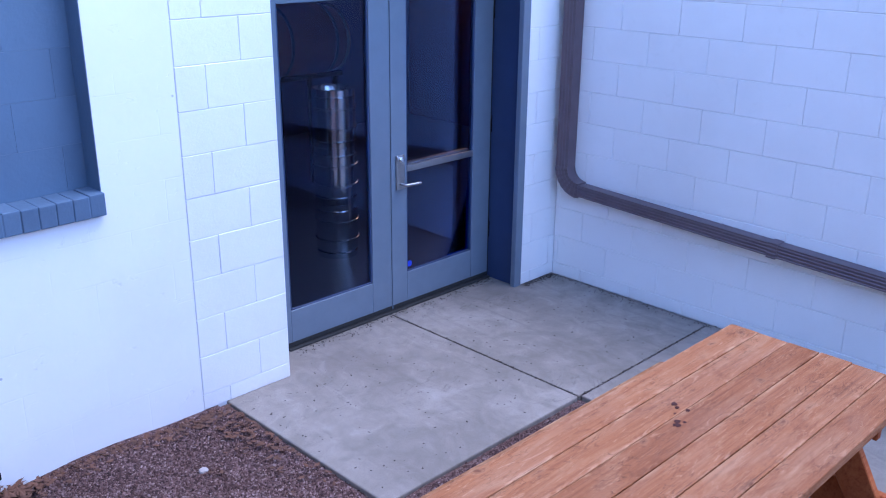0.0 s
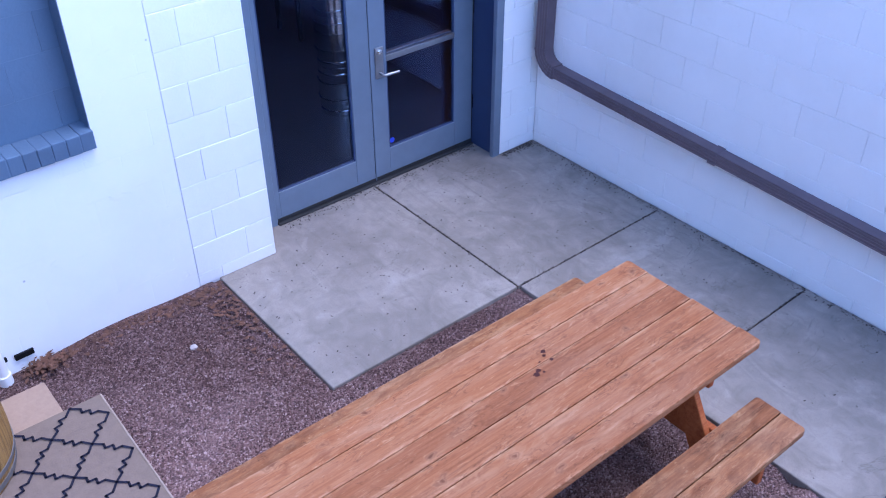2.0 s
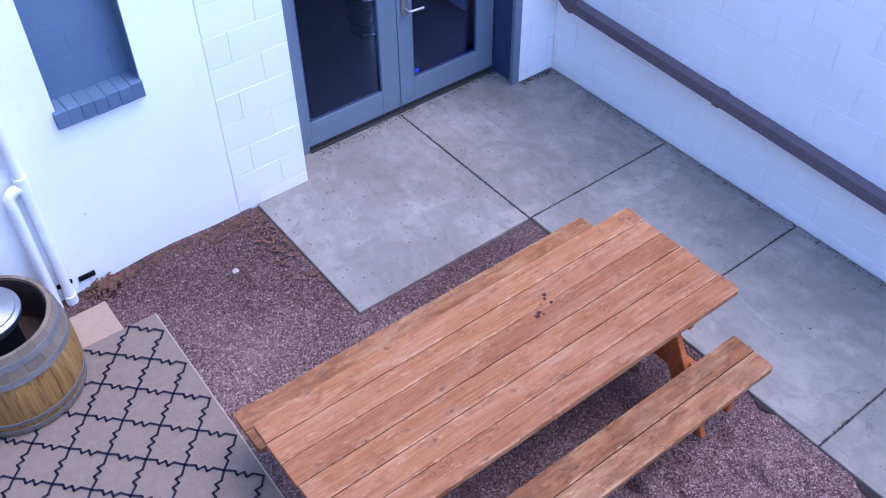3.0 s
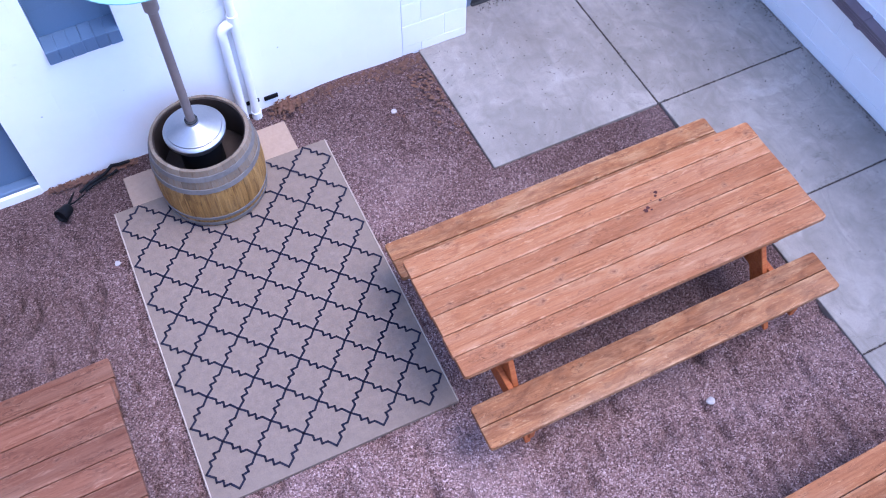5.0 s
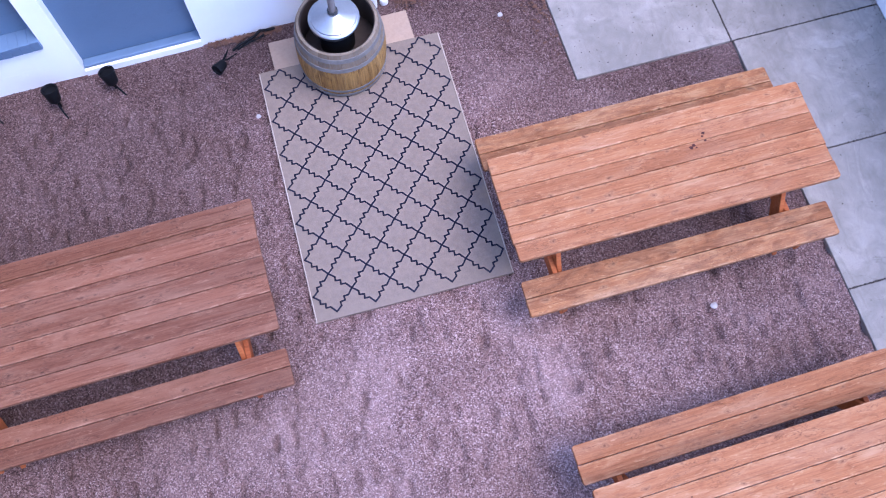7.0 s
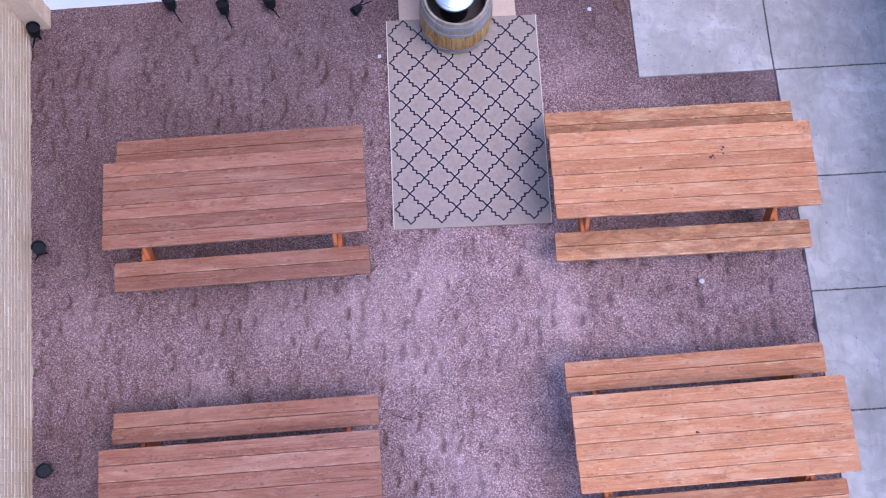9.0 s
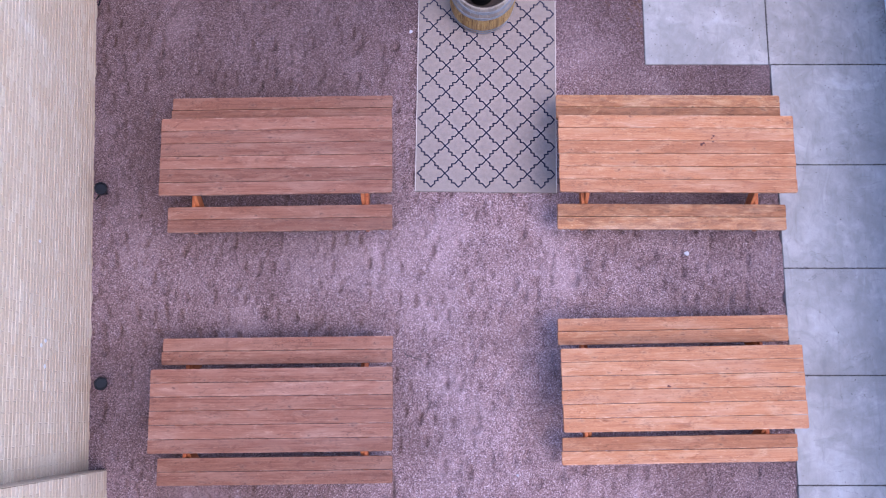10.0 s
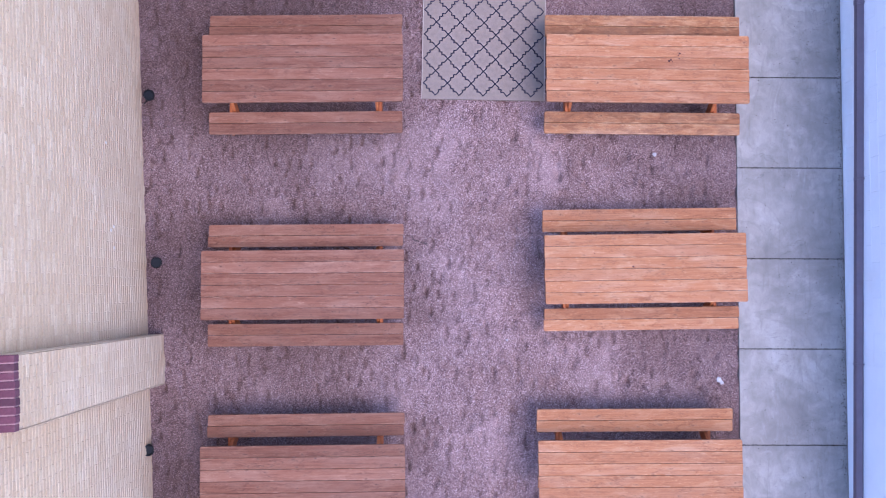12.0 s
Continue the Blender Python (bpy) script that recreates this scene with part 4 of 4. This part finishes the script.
for bx, by, br in ((0.262, 0.098, 0.017), (0.285, 0.112, 0.013), (0.30, 0.09, 0.008), (0.385, 0.128, 0.011), (0.375, 0.168, 0.010), (0.392, 0.192, 0.013), (0.33, 0.15, 0.006)):
    blot(bx, by, br, base)
# dark knot and specks of this table, drawn as blots
for bx, by, br in ((-0.155, 0.024, 0.013), (-0.135, 0.017, 0.007), (0.42, -0.21, 0.006), (-0.62, 0.19, 0.006)):
    blot(bx, by, br, base_plain)
base_dull = picnic_table(pose(-4.105, -1.295, 0, 0, 0, 0.8), TABLE_DULL, dull)
for x, y, r in ((-4.075, -3.945, 0.7), (-4.045, -6.29, 0.9)):
    copy_thing(base_dull, pose(x, y, 0, 0, 0, r))

# ---- rug, paver and barrel heater ----
paver = part("paver", boxed((-2.49, 0.62, -0.06), (-1.235, 1.10, 0.004), 0.008, 2), PAVER)
tagged(paver, "tan stone paver under the edge of the rug", "paver")

RW, RL = 1.60, 2.32
rug_m = pose(-1.843, -0.357, 0.008, 0, 0, -0.8)
rug = thing("rug", rug_m, "beige flatweave outdoor rug with a black trellis pattern", "rug")
bm = bmesh.new()
nx, ny = 40, 56
grid = [[bm.verts.new((-RW / 2 + RW * i / nx, -RL / 2 + RL * j / ny, 0.004 * noise.noise(Vector((i * 0.13, j * 0.13, 2.0))))) for i in range(nx + 1)] for j in range(ny + 1)]
for j in range(ny):
    for i in range(nx):
        bm.faces.new((grid[j][i], grid[j][i + 1], grid[j + 1][i + 1], grid[j + 1][i]))
r = bmesh.ops.extrude_face_region(bm, geom=list(bm.faces))
for v in r["geom"]:
    if isinstance(v, bmesh.types.BMVert):
        v.co.z -= 0.03
bmesh.ops.recalc_face_normals(bm, faces=bm.faces)
part("weave", bm, RUG, rug)


def trellis():
    cols, rows = 5, 7
    px, py = (RW - 0.04) / cols, (RL - 0.06) / rows
    bm = bmesh.new()

    def strip(pts, w=0.007):
        for (x0, y0), (x1, y1) in zip(pts, pts[1:]):
            d = Vector((x1 - x0, y1 - y0, 0))
            if d.length < 1e-5:
                continue
            d.normalize()
            n = Vector((-d.y, d.x, 0)) * w
            e = d * w * 0.6
            zz = 0.0062
            vs = [Vector((x0, y0, zz)) - e - n, Vector((x1, y1, zz)) + e - n, Vector((x1, y1, zz)) + e + n, Vector((x0, y0, zz)) - e + n]
            bm.faces.new([bm.verts.new(v) for v in vs])

    jag = [(0.0, 0.0), (0.27, -0.025), (0.36, 0.08), (0.50, -0.03), (0.60, 0.09), (0.72, -0.025), (1.0, 0.0)]
    for a in range(2 * cols):
        for b in range(2 * rows):
            up = (a + b) % 2 == 0
            x0, x1 = -RW / 2 + 0.018 + a * px / 2, -RW / 2 + 0.018 + (a + 1) * px / 2
            y0, y1 = -RL / 2 + 0.05 + b * py / 2, -RL / 2 + 0.05 + (b + 1) * py / 2
            p, q = ((x0, y0), (x1, y1)) if up == False else ((x0, y1), (x1, y0))
            d = (q[0] - p[0], q[1] - p[1])
            n = (-d[1], d[0])
            s = -1 if up else 1
            strip([(p[0] + d[0] * t + n[0] * o * s, p[1] + d[1] * t + n[1] * o * s) for t, o in jag])
    return bm


for sx in (-1, 1):
    part("binding", boxed((sx * RW / 2 - 0.005, -RL / 2, -0.02), (sx * RW / 2 + 0.005, RL / 2, 0.004), 0.003), RUG_EDGE, rug, "pale stitched binding")
part("trellis_pattern", trellis(), RUG_INK, rug, "black trellis lines woven into the rug")

BX, BY, BZ = -1.888, 0.735, 0.012
BH, R_END, R_MID = 0.60, 0.333, 0.380


def barrel_radius(z):
    k = (z / BH - 0.42) / 0.58
    return R_MID - (R_MID - R_END) * min(1.0, k * k)


barrel = thing("oak_barrel", pose(BX, BY, BZ), "weathered oak wine barrel with galvanised hoops, open at the top", "barrel")
N = 22
for k in range(N):
    bm = bmesh.new()
    a0, a1 = 2 * math.pi * (k + 0.008) / N, 2 * math.pi * (k + 0.992) / N
    jig = random.uniform(-0.002, 0.002)
    rows_ = []
    for i in range(11):
        z = BH * i / 10
        R = barrel_radius(z) + jig
        ring = []
        for rr in (R, R - 0.022):
            for a in (a0, (a0 + a1) / 2, a1):
                ring.append(bm.verts.new((rr * math.cos(a), rr * math.sin(a), z)))
        rows_.append(ring)
    for p, q in zip(rows_, rows_[1:]):
        for i, j in ((0, 1), (1, 2), (2, 5), (5, 4), (4, 3), (3, 0)):
            bm.faces.new((p[i], p[j], q[j], q[i]))
    for ring in (rows_[0], rows_[-1]):
        bm.faces.new((ring[0], ring[1], ring[4], ring[3]))
        bm.faces.new((ring[1], ring[2], ring[5], ring[4]))
    bmesh.ops.recalc_face_normals(bm, faces=bm.faces)
    # the stave's own length lies along its local x, so the grain runs up the barrel
    turn = Matrix.Rotation(radians(90), 4, "Y")
    bmesh.ops.transform(bm, matrix=turn.inverted(), verts=bm.verts)
    part("stave", bm, OAK, barrel, m=turn)
for z0, z1 in ((0.02, 0.06), (0.10, 0.13), (0.405, 0.445), (0.515, 0.555)):
    prof = [(barrel_radius(z0) + 0.001, z0), (barrel_radius(z0) + 0.006, z0), (barrel_radius(z1) + 0.006, z1), (barrel_radius(z1) + 0.001, z1)]
    part("hoop", lathe(bmesh.new(), prof, 48, True), HOOP, barrel, "grey galvanised steel hoop", smooth=True)
# Shade inside the open barrel is put into a dark lining and plug.
part("inner_face", lathe(bmesh.new(), [(0.304, 0.28), (0.302, 0.591), (0.3095, 0.593), (0.336, 0.28)], 44, True), OAK_DARK, barrel, "inner face coloured dark for the shade inside", smooth=True)
part("inner_fill", lathe(bmesh.new(), [(0.31, 0.03), (0.31, 0.275), (0.30, 0.285)], 40), OAK_DARK, barrel, "dark plug in place of the barrel's shaded inside")

heater = thing("patio_heater", pose(BX - 0.02, BY, BZ + 0.435), "steel patio heater with brown pole standing in the oak barrel", "patio heater")
prof = [(0.185, 0.15), (0.19, 0.185), (0.206, 0.19), (0.209, 0.215), (0.200, 0.227), (0.186, 0.231), (0.184, 0.239), (0.172, 0.245), (0.07, 0.268), (0.045, 0.285), (0.042, 0.31)]
# Added support; its black carries the shade under the cover.
part("gas_cylinder", lathe(bmesh.new(), [(0.13, -0.15), (0.145, -0.13), (0.145, 0.10), (0.12, 0.155)], 32), BLACK, heater, "added dark support under the cover", smooth=True)
part("base_cover", lathe(bmesh.new(), prof, 56), ALU, heater, "spun steel base cover", smooth=True)
part("pole", lathe(bmesh.new(), [(0.0295, 0.30), (0.0295, 1.28)], 24), BRONZE, heater, "brown painted steel pole", smooth=True)
part("grommet", lathe(bmesh.new(), [(0.043, 0.30), (0.044, 0.315), (0.031, 0.318)], 24), RUBBER, heater, "black grommet")
prof = [(0.03, 1.26), (0.045, 1.275), (0.045, 1.36), (0.055, 1.365), (0.055, 1.40), (0.03, 1.405)]
part("valve_collar", lathe(bmesh.new(), prof, 24), BRONZE, heater, "brown collar", smooth=True)
part("emitter_screen", lathe(bmesh.new(), [(0.06, 1.405), (0.10, 1.42), (0.10, 1.64), (0.07, 1.66)], 28), STEEL, heater, "perforated steel emitter", smooth=True)
prof = [(0.40, 1.685), (0.405, 1.68), (0.405, 1.688), (0.30, 1.725), (0.15, 1.76), (0.03, 1.77), (0.02, 1.76), (0.15, 1.748), (0.30, 1.715)]
part("hood", lathe(bmesh.new(), prof, 56, True), HOOD, heater, "pale green round reflector hood", smooth=True)
part("finial", lathe(bmesh.new(), [(0.03, 1.76), (0.025, 1.79), (0.01, 1.80)], 16), STEEL, heater, smooth=True)

# ---- pipes on the back wall ----
pipes = thing("conduit_pipes", left_m @ pose(-1.26, 0, 0), "two white painted plastic pipes strapped to the wall", "pipe")
bm = tube(bmesh.new(), [(0, -0.045, -0.03), (0, -0.045, 3.6)], 0.032)
part("pipe", bm, PVC, pipes, smooth=True)
el = [(-0.10, -0.06, -0.03), (-0.10, -0.06, 0.86)]
for i in range(9):
    a = math.pi / 2 * i / 8
    el.append((-0.10 + 0.06 * (1 - math.cos(a)), -0.06 + 0.01 * i / 8, 0.90 + 0.06 * math.sin(a)))
el.append((-0.002, -0.05, 0.96))
part("branch_pipe", tube(bmesh.new(), el, 0.034), PVC, pipes, smooth=True)
part("tee", tube(bmesh.new(), [(0, -0.045, 0.90), (0, -0.045, 1.03)], 0.041), PVC, pipes, smooth=True)
part("shoe", tube(bmesh.new(), [(0, -0.045, -0.03), (0, -0.045, 0.05)], 0.040), PVC, pipes, smooth=True)
part("clip", boxed((-0.05, -0.02, 0.10), (0.05, 0.0, 0.13), 0.004), BLACK, pipes, "black pipe strap")

vent = part("foundation_vent", boxed((-1.17, -0.016, 0.075), (-1.06, 0.0, 0.115), 0.004), BLACK, None, m=left_m)
tagged(vent, "small black metal vent low on the wall", "vent")

# ---- ground spotlights ----


def spotlight(m):
    s = thing("ground_spotlight", m, "small black landscape spotlight on a stake in the gravel", "spotlight", "ground spotlights")
    bm = lathe(bmesh.new(), [(0.034, -0.07), (0.052, -0.05), (0.064, 0.03), (0.070, 0.055), (0.070, 0.075), (0.062, 0.075), (0.056, 0.045)], 24)
    head = part("head", bm, BLACK, s, m=pose(0, 0, 0.17, -18), smooth=True)
    part("lens", lathe(bmesh.new(), [(0.055, 0.046), (0.055, 0.05)], 24), BLACK, head, "dark lens")
    part("knuckle", boxed((-0.014, -0.016, 0.07), (0.014, 0.016, 0.12), 0.004), BLACK, s)
    part("stake", lathe(bmesh.new(), [(0.006, -0.09), (0.013, 0.0), (0.013, 0.09)], 10), BLACK, s)
    part("cable", tube(bmesh.new(), [(0, 0, 0.08), (0.01, -0.05, 0.06), (0.03, -0.10, 0.01), (0.05, -0.14, -0.02)], 0.008, 8), BLACK, s)
    return s


spots = [(-4.90, 1.09, 10), (-4.335, 1.00, 0), (-3.845, 1.04, 20), (-6.33, 0.86, -60), (-6.17, -1.52, -80), (-6.03, -3.665, -100), (-6.08, -6.02, -120)]
first = None
for x, y, rz in spots:
    m = pose(x, y, -0.03, 0, 0, rz)
    if first is None:
        first = spotlight(m)
    else:
        copy_thing(first, m)
tipped = tagged(copy_thing(first, pose(-2.87, 1.06, 0.03, 0, -80, 62) @ Matrix.Scale(0.75, 4)), "small black landscape spotlight tipped over on the gravel")

cable = part("cable", tube(bmesh.new(), [(-2.80, 1.10, 0.015), (-2.72, 1.145, 0.018), (-2.66, 1.165, 0.012), (-2.58, 1.19, 0.025), (-2.53, 1.215, 0.045), (-2.47, 1.215, 0.03), (-2.40, 1.225, 0.015)], 0.012, 8), BLACK)
tagged(cable, "short length of black cable lying along the wall", "cable")
cable = part("cable", tube(bmesh.new(), [(-2.76, 1.10, 0.01), (-2.70, 1.125, 0.014), (-2.63, 1.15, 0.012), (-2.56, 1.16, 0.012), (-2.50, 1.185, 0.02)], 0.009, 8), BLACK)
tagged(cable, "second black cable tangled against the wall", "cable")

# ---- small things ----


def pebble(x, y, r, label, flat=0.6):
    bm = bmesh.new()
    bmesh.ops.create_icosphere(bm, subdivisions=2, radius=r)
    for v in bm.verts:
        v.co *= 1 + 0.35 * noise.noise(v.co * (0.9 / r) + Vector((x, y, 0)))
        v.co.z *= flat
    ob = part("white_stone", bm, PALE, None, m=pose(x, y, gravel_height(x, y) + r * 0.4))
    return tagged(ob, label, "stone", "loose white stones")


pebble(0.385, -2.22, 0.026, "loose white stone on the gravel")
pebble(-0.44, 0.826, 0.022, "loose white stone on the gravel near the paving")
pebble(1.195, -5.14, 0.033, "crumpled pale scrap lying on the gravel", 0.3)
pebble(1.232, -5.175, 0.025, "crumpled pale scrap lying on the gravel", 0.3)
pebble(-2.72, 0.42, 0.02, "loose white stone on the gravel beside the rug")


pebble(-1.541, -4.638, 0.015, "small pale chip on the trodden gravel")


def fallen_twig(m):
    """A forked dry twig with short side shoots."""
    t = thing("dry_twig", m, "thin dark dry twig lying on the gravel", "twig")
    part("stem", tube(bmesh.new(), [(-0.09, 0.02, 0.012), (-0.04, 0.012, 0.016), (0.0, 0.0, 0.014), (0.06, -0.012, 0.016), (0.11, -0.01, 0.010)], 0.004, 6), SPECK, t)
    for pts in (((-0.07, 0.018, 0.014), (-0.09, 0.045, 0.02), (-0.10, 0.07, 0.012)), ((0.06, -0.012, 0.016), (0.085, 0.02, 0.022), (0.09, 0.045, 0.014)),
                ((0.08, -0.012, 0.014), (0.10, -0.04, 0.018)), ((-0.05, 0.012, 0.016), (-0.06, -0.02, 0.014))):
        part("shoot", tube(bmesh.new(), pts, 0.0028, 5), SPECK, t)
    return t


fallen_twig(pose(-2.68, -3.375, -0.025, 0, 0, -6))


def flakes(name, spots_, size, mat, label, cat):
    """Many small bent flakes in one mesh."""
    verts, faces = [], []
    for x, y, z in spots_:
        s, a = size * random.uniform(0.5, 1.4), random.uniform(0, 6.28)
        c, d = math.cos(a) * s, math.sin(a) * s
        n = len(verts)
        lift = s * random.uniform(0.1, 0.6)
        verts += [(x - c, y - d, z + 0.001), (x + d * 0.5, y - c * 0.5, z + lift * 0.4), (x + c, y + d, z + lift), (x - d * 0.5, y + c * 0.5, z + 0.002)]
        faces += [(n, n + 1, n + 2), (n, n + 2, n + 3)]
    me = bpy.data.meshes.new(name)
    me.from_pydata(verts, [], faces)
    me.materials.append(mat)
    return tagged(new(name, me), label, cat, kind="stuff")


rnd = random.Random(5)
pts = []
for _ in range(230):
    pts.append((rnd.uniform(0.05, 2.8), rnd.uniform(0.05, 1.3), 0.001))
for _ in range(1100):
    pts.append((RIGHT - abs(rnd.gauss(0, 0.035)) - 0.006, rnd.uniform(-6.5, 1.28), 0.001))
for _ in range(420):
    pts.append((rnd.uniform(0.62, 2.4), 1.57 - abs(rnd.gauss(0, 0.045)), 0.001))
for _ in range(260):
    pts.append((rnd.uniform(2.47, 2.81), FACE - 0.008 - abs(rnd.gauss(0, 0.035)), 0.001))
for _ in range(150):
    pts.append((rnd.uniform(1.5, 2.8), rnd.uniform(-7, 0), 0.001))
for _ in range(420):
    pts.append((1.438 + rnd.gauss(0, 0.007), rnd.uniform(0.0, 1.6), -0.003))
for yj in joints[:6]:
    for _ in range(240):
        pts.append((rnd.uniform(1.46, 2.8), yj + rnd.gauss(0, 0.007), -0.003))
flakes("grit", pts, 0.0078, SPECK, "dark grit and leaf crumbs scattered on the concrete", "debris")
pts = [(-1.18 + rnd.gauss(0, 0.06), 1.20 + rnd.gauss(0, 0.035), 0.01 + rnd.random() * 0.03) for _ in range(200)]
pts += [(-0.02 - abs(rnd.gauss(0, 0.13)), 1.26 - abs(rnd.gauss(0, 0.42)), 0.0) for _ in range(150)]
pts += [(rnd.uniform(-3.0, -2.35), 1.235 - abs(rnd.gauss(0, 0.03)), 0.0) for _ in range(160)]
pts += [(rnd.uniform(-1.1, -0.12), 1.27 - abs(rnd.gauss(0, 0.05)), 0.0) for _ in range(220)]
pts = [(x, y, z + max(0.0, gravel_height(x, y)) + 0.004) for x, y, z in pts]
flakes("dead_leaves", pts, 0.019, LEAF, "brown dead leaf litter against the wall and paving edge", "leaf litter")


def stones(count, x0, x1, y0, y1, size, seed):
    """Loose crushed stones as small uneven octahedra."""
    rs = np.random.RandomState(seed)
    base_v = np.array([(1, 0, 0), (0, 1, 0), (-1, 0, 0), (0, -1, 0), (0, 0, 0.8), (0, 0, -0.8)])
    base_f = np.array([(0, 1, 4), (1, 2, 4), (2, 3, 4), (3, 0, 4), (1, 0, 5), (2, 1, 5), (3, 2, 5), (0, 3, 5)])
    x, y = rs.uniform(x0, x1, count), rs.uniform(y0, y1, count)
    z = np.array([gravel_height(a, b) for a, b in zip(x, y)])
    s = size * rs.uniform(0.5, 1.35, count)
    ang = rs.uniform(0, 6.28, count)
    jit = rs.uniform(0.6, 1.4, (count, 6, 3))
    v = base_v[None] * jit * s[:, None, None]
    c, d = np.cos(ang)[:, None], np.sin(ang)[:, None]
    vx, vy = v[:, :, 0] * c - v[:, :, 1] * d, v[:, :, 0] * d + v[:, :, 1] * c
    tilt = rs.uniform(-0.5, 0.5, count)[:, None]
    vz = v[:, :, 2] + vx * tilt
    verts = np.stack([vx + x[:, None], vy + y[:, None], vz + z[:, None] + 0.0035], -1).reshape(-1, 3)
    faces = (base_f[None] + (np.arange(count) * 6)[:, None, None]).reshape(-1, 3)
    return verts, faces


def gravel_stones():
    sets = [stones(64000, -6.35, 1.44, -7.6, 1.26, 0.0068, 1), stones(26000, -1.3, -0.01, -0.3, 1.28, 0.0068, 2), stones(14000, -1.0, 1.43, -0.75, -0.01, 0.0065, 3),
            stones(22000, -3.0, 1.43, -3.2, -0.6, 0.006, 4)]
    verts, faces, n = [], [], 0
    for v, f in sets:
        verts.append(v)
        faces.append(f + n)
        n += len(v)
    verts, faces = np.concatenate(verts), np.concatenate(faces)
    me = bpy.data.meshes.new("gravel")
    me.from_pydata(verts.tolist(), [], faces.tolist())
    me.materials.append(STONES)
    return tagged(new("gravel", me), "reddish brown crushed granite chips", "gravel", kind="stuff")


gravel_stones()

# ---- blocks of the painted walls ----
block_face(pier, -0.138, 0.426, 0.0, 2.75, lambda a, z, o: pose(a, FACE + o, z), WHITE, shift=0.165)
block_face(pier_r, 2.47, RIGHT, 0.0, 2.75, lambda a, z, o: pose(a, FACE + o, z), WHITE, shift=0.1)
# the reveal of the pier beside the door
block_face(pier, 0.0, 0.27, 0.0, 2.3, lambda a, z, o: pose(0.427, FACE + 0.002 + a, z, 0, 0, 90), WHITE, shift=0.2)
block_face(right_wall, -FACE + 0.003, 4.9, 0.0, 2.3, lambda a, z, o: pose(RIGHT + o, -a, z, 0, 0, -90), WHITE, shift=0.25, length=0.428)
